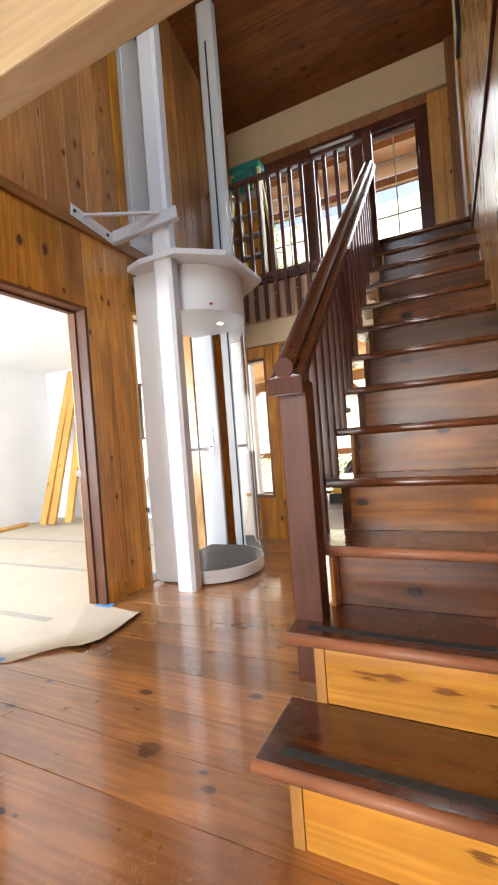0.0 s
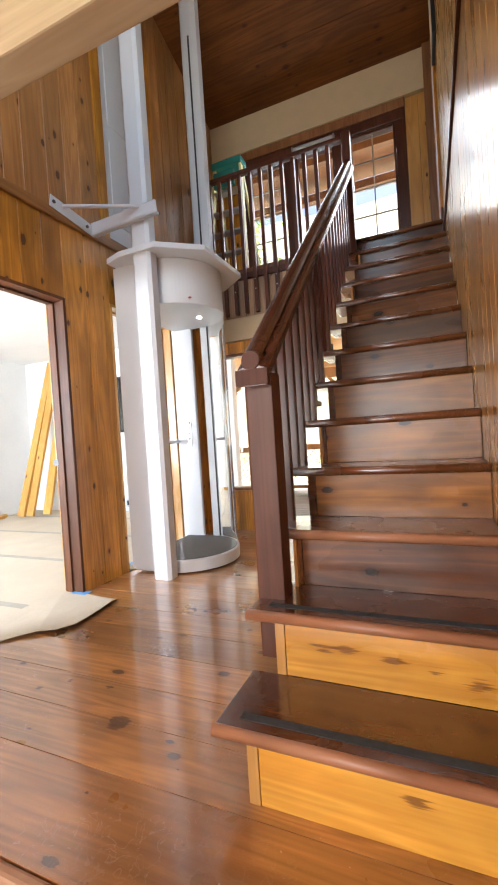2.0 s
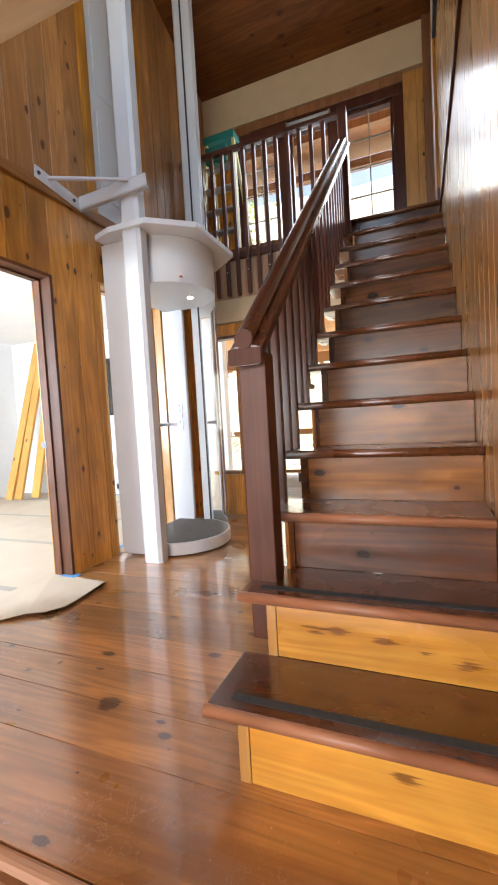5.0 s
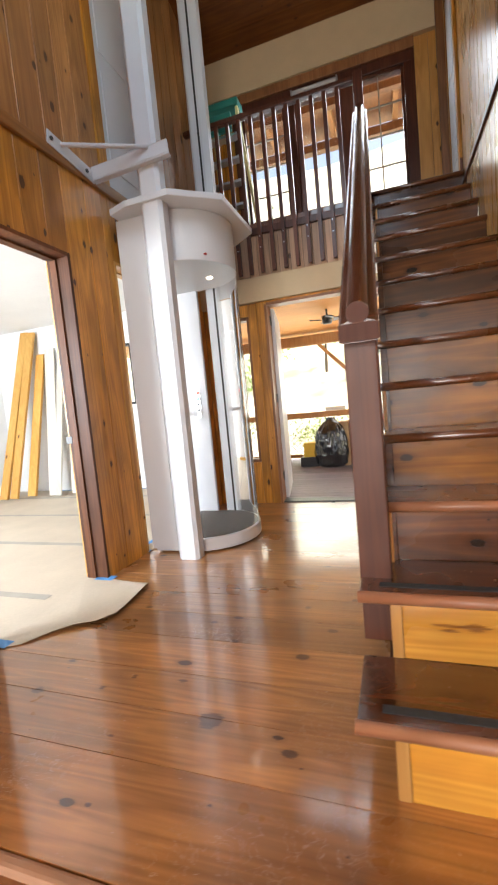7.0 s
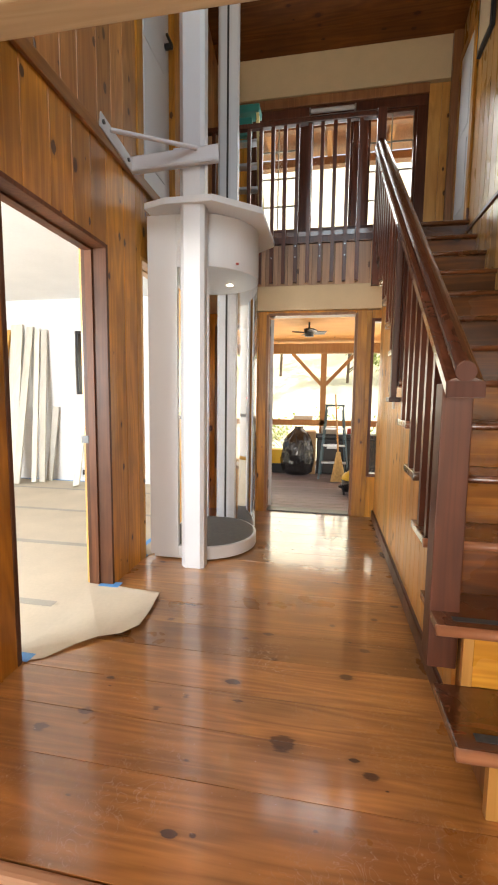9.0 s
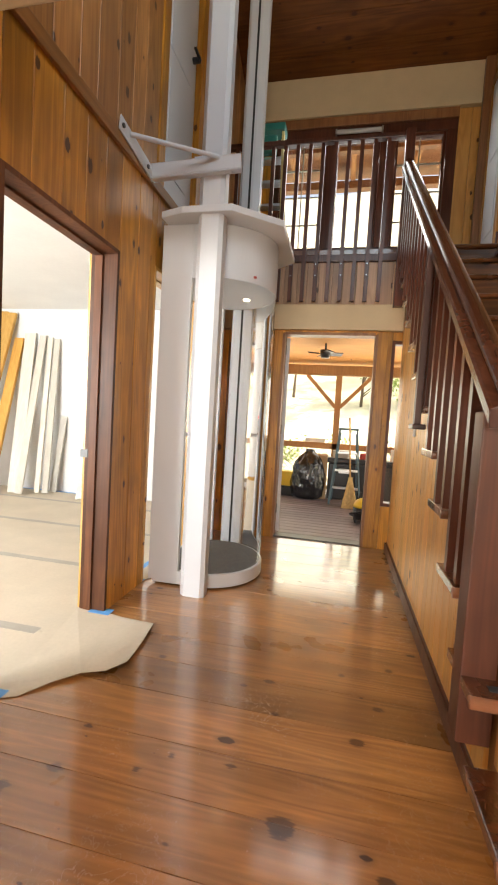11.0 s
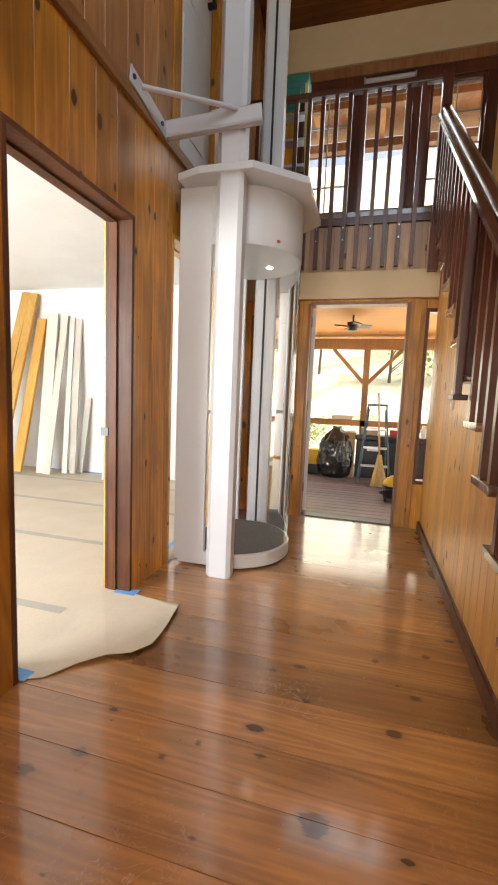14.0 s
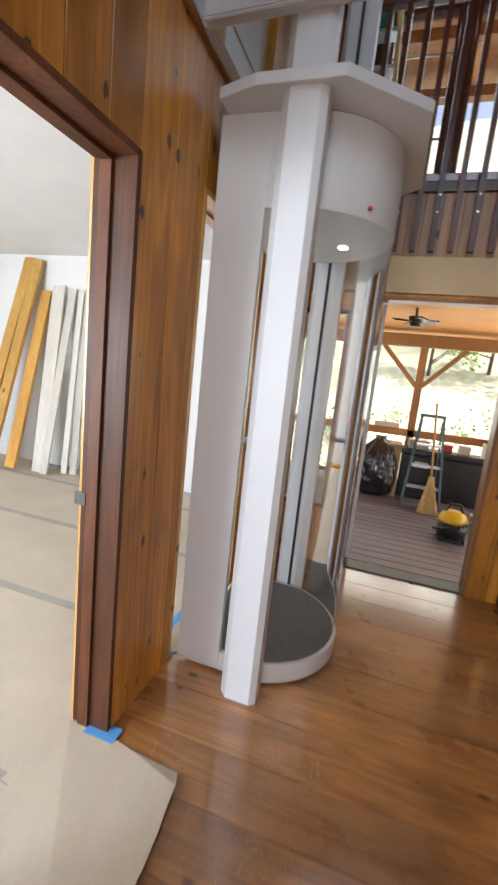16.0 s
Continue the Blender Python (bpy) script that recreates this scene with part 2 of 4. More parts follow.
M = dict(
    pine=wood("knotty_pine", (0.255, 0.096, 0.009), (0.72, 0.335, 0.042), 0.36, 2, 0.40, cloud=0.65, tone=0.6),
    pine_upper=wood("knotty_pine_reddish", (0.22, 0.088, 0.024), (0.56, 0.275, 0.088), 0.4, 2, 0.34, cloud=0.5),
    pine_light=wood("yellow_pine", (0.40, 0.19, 0.045), (0.68, 0.39, 0.12), 0.3, 2, 0.3, coat=0.3),
    pine_gloss=wood("varnished_pine", (0.34, 0.155, 0.038), (0.62, 0.34, 0.10), 0.28, 2, 0.15, coat=0.35),
    floor=wood("floor_plank", (0.185, 0.076, 0.021), (0.60, 0.285, 0.085), 0.25, 0, 0.14, cloud=0.6, wear=0.1, coat=1.0, coat_rough=0.12, coat_ior=1.75, scuff=0.5, tone=0.6, knot_scale=7.5, thin=2, marks=(
        (1.082, 0.189, 0.0, 0.034), (1.369, 0.118, 0.0, 0.018), (0.346, 0.197, 0.0, 0.024), (0.233, 0.095, 0.0, 0.022), (0.598, 0.258, 0.0, 0.016), (0.786, 0.062, 0.0, 0.011), (1.311, 0.588, 0.0, 0.020),
        (0.997, 0.647, 0.0, 0.015), (1.403, 0.795, 0.0, 0.016), (1.256, 0.991, 0.0, 0.014), (1.476, 1.096, 0.0, 0.015), (0.892, 0.359, 0.0, 0.010), (0.418, 0.884, 0.0, 0.017), (0.839, 0.789, 0.0, 0.012), (0.687, 0.344, 0.0, 0.010))),
    stair_side=wood("light_varnished_pine", (0.50, 0.225, 0.050), (0.82, 0.45, 0.13), 0.4, 2, 0.25, coat=0.12, tone=0.3, cloud=0.25),
    edge_board=wood("pale_landing_board", (0.30, 0.165, 0.09), (0.60, 0.37, 0.22), 0.4, 2, 0.3, tone=0.4),
    dark_post=wood("blackened_post", (0.030, 0.012, 0.009), (0.085, 0.032, 0.020), 0.4, 2, 0.0),
    tread=wood("dark_tread", (0.070, 0.022, 0.008), (0.23, 0.076, 0.026), 0.2, 0, 0.2, wear=0.25, cloud=0.8, coat=0.9, coat_ior=1.65, scuff=0.25, thin=2),
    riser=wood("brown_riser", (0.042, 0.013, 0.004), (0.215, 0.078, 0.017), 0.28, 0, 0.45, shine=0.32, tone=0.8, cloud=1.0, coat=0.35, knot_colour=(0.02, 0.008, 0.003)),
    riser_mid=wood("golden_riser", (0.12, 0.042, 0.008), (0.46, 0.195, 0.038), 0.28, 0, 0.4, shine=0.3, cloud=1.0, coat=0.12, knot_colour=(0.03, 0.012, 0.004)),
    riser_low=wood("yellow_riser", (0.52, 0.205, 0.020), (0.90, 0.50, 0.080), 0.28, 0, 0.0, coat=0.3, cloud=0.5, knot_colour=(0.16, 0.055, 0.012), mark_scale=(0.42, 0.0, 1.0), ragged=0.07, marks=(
        (1.83, 0, 0.315, 0.012), (1.90, 0, 0.325, 0.016), (2.04, 0, 0.305, 0.016), (2.15, 0, 0.290, 0.012), (2.26, 0, 0.275, 0.014), (2.10, 0, 0.125, 0.013), (1.93, 0, 0.17, 0.008))),
    nosing=wood("worn_nosing", (0.16, 0.055, 0.024), (0.52, 0.25, 0.135), 0.3, 0, 0.0, wear=0.6, cloud=0.8),
    mahogany=wood("dark_red_wood", (0.055, 0.016, 0.008), (0.165, 0.052, 0.025), 0.33, 2, 0.0, coat=0.15, shine=0.35),
    jamb=wood("jamb_wood", (0.060, 0.021, 0.009), (0.165, 0.062, 0.024), 0.5, 2, 0.0, cloud=0.6, shine=0.3),
    rail=wood("handrail_wood", (0.055, 0.018, 0.010), (0.150, 0.055, 0.028), 0.2, 1, 0.0, coat=0.5),
    newel=wood("newel_wood", (0.050, 0.015, 0.007), (0.150, 0.048, 0.022), 0.38, 2, 0.0, wear=0.25, cloud=0.7),
    pale_edge=wood("pale_step_edge", (0.38, 0.20, 0.12), (0.66, 0.42, 0.28), 0.4, 0, 0.0, wear=0.5),
    end_grain=wood("matt_end_grain", (0.075, 0.030, 0.022), (0.15, 0.070, 0.055), 0.75, 2, 0.0),
    trim=wood("brown_trim", (0.13, 0.050, 0.018), (0.32, 0.145, 0.055), 0.4, 2, 0.0),
    band=wood("pine_band", (0.20, 0.080, 0.018), (0.44, 0.200, 0.055), 0.4, 1, 0.1, cloud=0.4),
    ceiling=wood("ceiling_board", (0.065, 0.019, 0.003), (0.20, 0.070, 0.013), 0.5, 0, 0.35, cloud=0.5, thin=2, shine=0.3),
    cream=plain("cream_plaster", (0.57, 0.435, 0.265), 0.6, vary=0.06),
    sawn=wood("sawn_beam", (0.50, 0.38, 0.22), (0.75, 0.63, 0.42), 0.6, 0, 0.0),
    white=plain("white_enamel", (0.60, 0.615, 0.645), 0.45, vary=0.012, bump=0.04, coat=0.05),
    white_wall=plain("white_drywall", (0.80, 0.80, 0.79), 0.85, vary=0.05, scale=2.0),
    paper=plain("brown_floor_paper", (0.55, 0.475, 0.37), 0.75, vary=0.10, scale=3.0, bump=0.5),
    tape=plain("blue_tape", (0.10, 0.32, 0.68), 0.6),
    grey=plain("grey_tape", (0.38, 0.35, 0.30), 0.7),
    grit=plain("grit_strip", (0.050, 0.060, 0.070), 0.8, vary=0.3, scale=60, bump=0.6),
    carpet=plain("ribbed_rubber", (0.105, 0.102, 0.098), 0.8, vary=0.3, scale=40, bump=0.8),
    black=plain("black_plastic", (0.018, 0.018, 0.02), 0.35),
    bag=plain("black_film", (0.012, 0.012, 0.014), 0.16, coat=0.5),
    steel=plain("steel", (0.55, 0.55, 0.56), 0.3, 1.0),
    dark_steel=plain("dark_steel", (0.10, 0.10, 0.10), 0.45, 0.8),
    alu=plain("brushed_metal", (0.62, 0.64, 0.66), 0.35, 0.9),
    teal=plain("teal_plastic", (0.02, 0.20, 0.17), 0.4),
    blue_grey=plain("blue_grey_paint", (0.09, 0.16, 0.20), 0.5),
    yellow=plain("yellow_plastic", (0.75, 0.50, 0.03), 0.35),
    pale_yellow=plain("fibreglass", (0.70, 0.62, 0.28), 0.5),
    straw=plain("straw", (0.62, 0.45, 0.20), 0.9, vary=0.3, scale=30),
    lumber=wood("yellow_lumber", (0.50, 0.25, 0.05), (0.74, 0.45, 0.13), 0.6, 2, 0.1),
    lumber_white=wood("pale_lumber", (0.62, 0.57, 0.48), (0.82, 0.79, 0.72), 0.6, 2, 0.0),
    porch_ceiling=wood("plywood_ceiling", (0.64, 0.285, 0.070), (0.84, 0.43, 0.13), 0.6, 0, 0.1),
    porch_beam=wood("porch_beam", (0.28, 0.13, 0.045), (0.46, 0.24, 0.09), 0.6, 2, 0.0),
    deck=wood("weathered_deck", (0.095, 0.080, 0.088), (0.25, 0.215, 0.235), 0.42, 0, 0.0, wear=0.3),
    glass=glass("clear_glass"),
    acrylic=glass("curved_acrylic", (0.96, 0.96, 0.96)),
    lamp=glow("lamp_glow", (1.0, 0.85, 0.6), 7.0),
    red=glow("red_led", (1.0, 0.05, 0.03), 1.5),
    green=plain("green_button", (0.05, 0.45, 0.15), 0.4),
    ground=plain("dry_grass_slope", (0.52, 0.50, 0.36), 0.95, vary=0.22, scale=1.6, bump=0.5),
    leaf=plain("leaf", (0.30, 0.40, 0.12), 0.7, vary=0.5, scale=1.5),
    bark=plain("bark", (0.12, 0.085, 0.06), 0.9, vary=0.4, scale=8),
    card=plain("cardboard", (0.42, 0.28, 0.15), 0.8),
    red_plastic=plain("red_plastic", (0.45, 0.05, 0.04), 0.4),
    blind=plain("porch_shade", (0.33, 0.20, 0.10), 0.8),
)

# ---- mesh helpers ----


def add_box(bm, lo, hi, bevel=0.0):
    """An axis-aligned box between two corners."""
    made = bmesh.ops.create_cube(bm, size=1.0)["verts"]
    size = [b - a for a, b in zip(lo, hi)]
    mid = [(a + b) / 2 for a, b in zip(lo, hi)]
    for v in made:
        v.co = Vector([c * s + m for c, s, m in zip(v.co, size, mid)])
    if bevel:
        edges = list({e for v in made for e in v.link_edges})
        bmesh.ops.bevel(bm, geom=edges, offset=min(bevel, min(size) * 0.45), segments=2, affect="EDGES", profile=0.6)
    return bm


def box(lo, hi, bevel=0.0):
    return add_box(bmesh.new(), lo, hi, bevel)


def add_bar(bm, a, b, w, d, up=(0, 0, 1), bevel=0.0):
    """A bar of section w x d from a to b."""
    a, b = Vector(a), Vector(b)
    z = (b - a).normalized()
    x = Vector(up).cross(z)
    x = x.normalized() if x.length > 1e-4 else Vector((1, 0, 0))
    y = z.cross(x)
    made = bmesh.ops.create_cube(bm, size=1.0)["verts"]
    length, mid = (b - a).length, (a + b) / 2
    for v in made:
        c = v.co.copy()
        v.co = mid + x * c.x * w + y * c.y * d + z * c.z * length
    if bevel:
        edges = list({e for v in made for e in v.link_edges})
        bmesh.ops.bevel(bm, geom=edges, offset=bevel, segments=2, affect="EDGES", profile=0.6)
    return bm


def bar(a, b, w, d, up=(0, 0, 1), bevel=0.0):
    return add_bar(bmesh.new(), a, b, w, d, up, bevel)


def add_rod(bm, a, b, r, r2=None, n=12):
    a, b = Vector(a), Vector(b)
    m = Matrix.Translation((a + b) / 2) @ (b - a).to_track_quat("Z", "Y").to_matrix().to_4x4()
    bmesh.ops.create_cone(bm, cap_ends=True, segments=n, radius1=r, radius2=r if r2 is None else r2, depth=(b - a).length, matrix=m)
    return bm


def rod(a, b, r, r2=None, n=12):
    return add_rod(bmesh.new(), a, b, r, r2, n)


def prism(outline, z0, z1, bevel=0.0):
    """A flat outline in x and y, raised from z0 to z1."""
    bm = bmesh.new()
    low = [bm.verts.new((x, y, z0)) for x, y in outline]
    high = [bm.verts.new((x, y, z1)) for x, y in outline]
    n = len(outline)
    bm.faces.new(low[::-1])
    bm.faces.new(high)
    for i in range(n):
        bm.faces.new((low[i], low[(i + 1) % n], high[(i + 1) % n], high[i]))
    bmesh.ops.recalc_face_normals(bm, faces=bm.faces)
    if bevel:
        rim = [e for e in bm.edges if abs(e.verts[0].co.z - e.verts[1].co.z) < 1e-6]
        bmesh.ops.bevel(bm, geom=rim, offset=bevel, segments=2, affect="EDGES", profile=0.6)
    return bm


def mesh_of(bm, mat, name="mesh", smooth=False):
    me = bpy.data.meshes.new(name)
    bm.to_mesh(me)
    bm.free()
    if mat:
        me.materials.append(mat)
    if smooth:
        for p in me.polygons:
            p.use_smooth = True
    return me


def part(name, bm, mat, parent=None, label="", smooth=False):
    """One mesh object under a thing, or a thing by itself."""
    ob = new(name, mesh_of(bm, mat, name, smooth))
    if parent:
        ob.parent = parent
    if label:
        ob["label"] = label
    return ob


def thing(name, label, category, group="", kind="", place=None):
    return tagged(new(name), label, category, group, kind)


def piece(name, me, parent, m):
    ob = new(name, me)
    ob.parent = parent
    ob.matrix_basis = m
    return ob


def board_mesh(w, h, t, mat, groove=0.002):
    """A board standing along z, its face towards +y, chamfered along its long edges; the origin at its lower middle back."""
    c = groove
    prof = [(-w / 2, 0), (-w / 2, t - c), (-w / 2 + c, t), (w / 2 - c, t), (w / 2, t - c), (w / 2, 0)]
    bm = bmesh.new()
    lo = [bm.verts.new((x, y, 0)) for x, y in prof]
    hi = [bm.verts.new((x, y, h)) for x, y in prof]
    bm.faces.new(lo[::-1])
    bm.faces.new(hi)
    for i in range(6):
        bm.faces.new((lo[i], lo[(i + 1) % 6], hi[(i + 1) % 6], hi[i]))
    bmesh.ops.recalc_face_normals(bm, faces=bm.faces)
    return mesh_of(bm, mat, "board")


def panel(parent, origin, turn, seams, z_spans, mat, t=0.014, holes=(), top=None):
    """Boards side by side along a wall: origin and turn (degrees about z) put local x along the wall and local y out of it."""
    base = pose(*origin, 0, 0, turn)
    for a, b in zip(seams, seams[1:]):
        for z0, z1 in z_spans:
            cuts = [(z0, max(top(a), top(b)) if top else z1)]
            for ha, hb, hz0, hz1 in holes:
                if ha - 1e-3 < (a + b) / 2 < hb + 1e-3:
                    cuts = [s for lo, hi in cuts for s in ((lo, min(hi, hz0)), (max(lo, hz1), hi)) if s[1] - s[0] > 0.01]
            for lo, hi in cuts:
                piece("board", board_mesh(b - a - 0.003, hi - lo, t, mat), parent, base @ pose((a + b) / 2, 0, lo))


def seams_between(a, b, width, fixed=(), jitter=0.12):
    """Board edges from a to b, about width apart, with some edges fixed."""
    marks = sorted({a, b, *[f for f in fixed if a < f < b]})
    out = [a]
    for p, q in zip(marks, marks[1:]):
        n = max(1, round((q - p) / width))
        for i in range(1, n):
            out.append(p + (q - p) * (i + random.uniform(-jitter, jitter)) / n)
        out.append(q)
    return out

# ---- the large structure ----
LEFT, RIGHT, END, BACK, TOP, CEIL = -0.08, 2.375, 3.14, 3.70, 2.763, 4.72
PITCH = 0.36
ceil_z = lambda y: CEIL + PITCH * (BACK - 0.05 - y)
RISE, RUN, FIRST = 0.2125, 0.2534, 0.0246


def wall(name, boxes, mat, label):
    bm = bmesh.new()
    for lo, hi in boxes:
        add_box(bm, lo, hi)
    return tagged(part(name, bm, mat), label, "wall", kind="structure")


def gable(x0, x1):
    """The sloping upper part of a side wall, under the pitched ceiling."""
    bm = bmesh.new()
    a, b = [[bm.verts.new((x, y, z)) for y, z in ((-0.13, CEIL), (BACK - 0.05, CEIL), (-0.13, ceil_z(-0.13)))] for x in (x0, x1)]
    bm.faces.new(a)
    bm.faces.new(b[::-1])
    for i in range(3):
        bm.faces.new((a[i], b[i], b[(i + 1) % 3], a[(i + 1) % 3]))
    bmesh.ops.recalc_face_normals(bm, faces=bm.faces)
    return bm


# hall floor of wide planks, its edge towards the lower room
floor = thing("floor", "wide knotty plank floor with a worn glossy brown finish", "floor", kind="structure")
part("subfloor", box((-0.5, -0.36, -0.16), (2.4, END + 0.02, -0.024)), M["trim"], floor)
edge = -0.308
seams_y = [edge, -0.006, 0.20, 0.40, 0.64, 0.86, 1.08, 1.30, 1.53, 1.76, 1.99, 2.22, 2.46, 2.70, 2.93, END + 0.02]
for a, b in zip(seams_y, seams_y[1:]):
    piece("plank", mesh_of(box((-1.25, -(b - a) / 2 + 0.0012, -0.024), (1.25, (b - a) / 2 - 0.0012, 0.0), 0.0010), M["floor"], "plank"), floor, pose(1.13, (a + b) / 2, 0))
part("edge_nosing", box((-0.07, edge - 0.035, -0.055), (2.36, edge - 0.002, 0.001), 0.010), M["pale_edge"], floor, "worn pale wooden step edge")
part("step_face", box((-0.07, edge - 0.014, -0.19), (2.36, edge - 0.001, -0.056)), M["floor"], floor)

lower = thing("floor_lower", "dark plank floor of the sunken front room", "floor", kind="structure")
part("slab", box((-1.2, -4.4, -0.30), (2.394, edge - 0.012, -0.19)), M["floor"], lower)
wall("wall_front_south", [((-1.2, -4.52, -0.3), (-0.6, -4.4, 2.6)), ((2.3, -4.52, -0.3), (2.5, -4.4, 2.6)), ((-0.6, -4.52, -0.3), (2.3, -4.4, 0.4)), ((-0.6, -4.52, 2.1), (2.3, -4.4, 2.6))], M["pine"], "pine wall with a wide window opening")
wall("wall_front_west", [((-1.32, -4.52, -0.3), (-1.2, -1.7, 2.6)), ((-1.2, -1.7, -0.3), (-0.22, -1.58, 2.6))], M["pine"], "pine side wall of the front room")
tagged(part("ceiling_front", box((-1.32, -4.52, 2.6), (2.5, -0.14, 2.7)), M["cream"]), "plain cream ceiling of the front room", "ceiling", kind="structure")

# header between the front room and the hall, with wall above
beam = thing("header_beam", "cream rough-sawn header beam over the hall opening", "beam", kind="structure")
part("beam", box((LEFT - 0.1, -0.135, 2.117), (2.5, -0.03, 2.5), 0.006), M["sawn"], beam)
# out of view; its opening is assumed, made for the added high lamp
wall("wall_south_upper", [((LEFT, -0.13, 2.5), (RIGHT, -0.04, 3.1)), ((LEFT, -0.13, 4.45), (RIGHT, -0.04, ceil_z(-0.13))), ((LEFT, -0.13, 3.1), (0.55, -0.04, 4.45)), ((1.95, -0.13, 3.1), (RIGHT, -0.04, 4.45))], M["pine_upper"], "brown pine wall above the header with an assumed high window opening")

# left wall with its two doorways and the upper door
D1, D2, U1 = (0.372, 1.212, 0.0, 2.034), (1.66, 2.50, 0.0, 2.115), (1.69, 2.32, 2.66, 4.58)
T = -0.225
wl = wall("wall_left", [
    ((T, -1.70, -0.3), (LEFT - 0.014, D1[0], 2.66)), ((T, D1[1], -0.1), (LEFT - 0.014, D2[0], 2.66)), ((T, D2[1], -0.1), (LEFT - 0.014, BACK, 2.66)),
    ((T, D1[0], D1[3]), (LEFT - 0.014, D1[1], 2.66)), ((T, D2[0], D2[3]), (LEFT - 0.014, D2[1], 2.66)),
    ((T, -0.13, 2.66), (LEFT - 0.014, U1[0], CEIL)), ((T, U1[1], 2.66), (LEFT - 0.014, BACK, CEIL)), ((T, U1[0], U1[3]), (LEFT - 0.014, U1[1], CEIL)), ((T, U1[0], 2.66), (LEFT - 0.014, U1[1], U1[2]))],
    M["trim"], "wall of vertical knotty pine boards with two open doorways")
sl = sorted({-1.65, D1[0], D1[1], D2[0], D2[1], END, *[y for y in (0.356 + 0.1755 * k + random.uniform(-0.012, 0.012) for k in range(-11, 16)) if all(abs(y - e) > 0.035 for e in (D1[0], D1[1], D2[0], D2[1]))]})
flip = lambda d: (-d[1], -d[0], d[2], d[3])
# local x runs against y on this wall
panel(wl, (LEFT - 0.014, 0, 0), -90, [-s for s in reversed(sl)], [(0.0, 2.555)], M["pine"], holes=[flip(D1), flip(D2)])
su = seams_between(-0.03, BACK, 0.172, (U1[0] - 0.07, U1[1] + 0.07))
panel(wl, (LEFT - 0.014, 0, 0), -90, [-s for s in reversed(su)], [(2.625, CEIL)], M["pine_upper"], holes=[(-U1[1] - 0.07, -U1[0] + 0.07, 2.6, U1[3] + 0.07)], top=lambda x: ceil_z(-x))
part("gable", gable(T, LEFT - 0.014), M["trim"], wl)
tagged(part("trim_left", box((LEFT - 0.01, -0.03, 2.555), (LEFT + 0.022, END - 0.05, 2.625), 0.006), M["band"]), "brown horizontal wooden band on the pine wall", "trim", kind="structure")


def door_lining(name, d, jamb, label):
    y0, y1, z0, z1 = d
    e = thing(name, label, "doorway", kind="structure")
    x0, x1 = T - 0.012, LEFT + 0.003
    part("jamb", box((x0, y0 - 0.001, z0), (x1, y0 + 0.022, z1), 0.003), jamb, e)
    part("jamb", box((x0, y1 - 0.022, z0), (x1, y1 + 0.001, z1), 0.003), jamb, e)
    part("head", box((x0, y0 + 0.022, z1 - 0.022), (x1, y1 - 0.022, z1 + 0.001), 0.003), jamb, e)
    part("stop", box((x0 + 0.03, y1 - 0.034, z0), (x0 + 0.075, y1 - 0.0225, z1 - 0.023), 0.002), jamb, e)
    part("stop", box((x0 + 0.03, y0 + 0.0225, z1 - 0.034), (x0 + 0.075, y1 - 0.035, z1 - 0.0225), 0.002), jamb, e)
    return e


d1 = door_lining("door_1", D1, M["jamb"], "dark red-brown wooden doorway lining without a door")
part("strike_plate", box((T - 0.034, D1[1] - 0.03, 0.885), (T + 0.012, D1[1] - 0.0215, 0.93), 0.001), M["dark_steel"], d1, "small dark steel strike plate")
part("casing", box((T - 0.03, D1[1] - 0.012, 0.0), (T - 0.0125, D1[1] + 0.07, D1[3] + 0.07), 0.003), M["pine_light"], d1)
part("casing", box((T - 0.03, D1[0] - 0.07, 0.0), (T - 0.0125, D1[0] + 0.012, D1[3] + 0.07), 0.003), M["pine_light"], d1)
d2 = door_lining("door_2", D2, M["pine_light"], "narrow pine doorway lining without a door")

# white door upstairs behind the lift
ud = thing("door_3", "white panelled door with a black lever handle", "door", kind="structure")
part("leaf", box((LEFT - 0.075, U1[0] + 0.022, U1[2]), (LEFT - 0.035, U1[1] - 0.022, U1[3] - 0.022), 0.004), M["white"], ud)
for z0, z1 in ((2.82, 3.48), (3.62, 4.42)):
    part("panel", box((LEFT - 0.04, U1[0] + 0.13, z0), (LEFT - 0.028, U1[1] - 0.13, z1), 0.006), M["white"], ud)
for y0, y1 in ((U1[0] - 0.07, U1[0] + 0.02), (U1[1] - 0.02, U1[1] + 0.07)):
    part("casing", box((LEFT - 0.09, y0, 2.627), (LEFT + 0.012, y1, U1[3]), 0.004), M["pine"], ud)
part("casing", box((LEFT - 0.09, U1[0] - 0.07, U1[3]), (LEFT + 0.012, U1[1] + 0.07, U1[3] + 0.07), 0.004), M["pine"], ud)
part("lever", add_bar(rod((LEFT - 0.035, U1[1] - 0.09, 3.84), (LEFT + 0.02, U1[1] - 0.09, 3.84), 0.022), (LEFT + 0.02, U1[1] - 0.085, 3.84), (LEFT + 0.02, U1[1] - 0.20, 3.84), 0.018, 0.014), M["black"], ud, "black lever handle")

# right wall beside the stairs
wr = wall("wall_right", [((RIGHT + 0.014, -0.13, -0.3), (RIGHT + 0.12, BACK, CEIL)), ((RIGHT + 0.014, -4.40, -0.3), (RIGHT + 0.12, -0.13, 2.6))], M["trim"], "wall of glossy varnished vertical pine boards")
sr = seams_between(-0.13, BACK, 0.12)
panel(wr, (RIGHT + 0.014, 0, 0), 90, sr, [(0.0, 2.66)], M["pine_gloss"])
panel(wr, (RIGHT + 0.014, 0, 0), 90, seams_between(-2.6, -0.13, 0.12), [(-0.19, 2.6)], M["pine_gloss"])
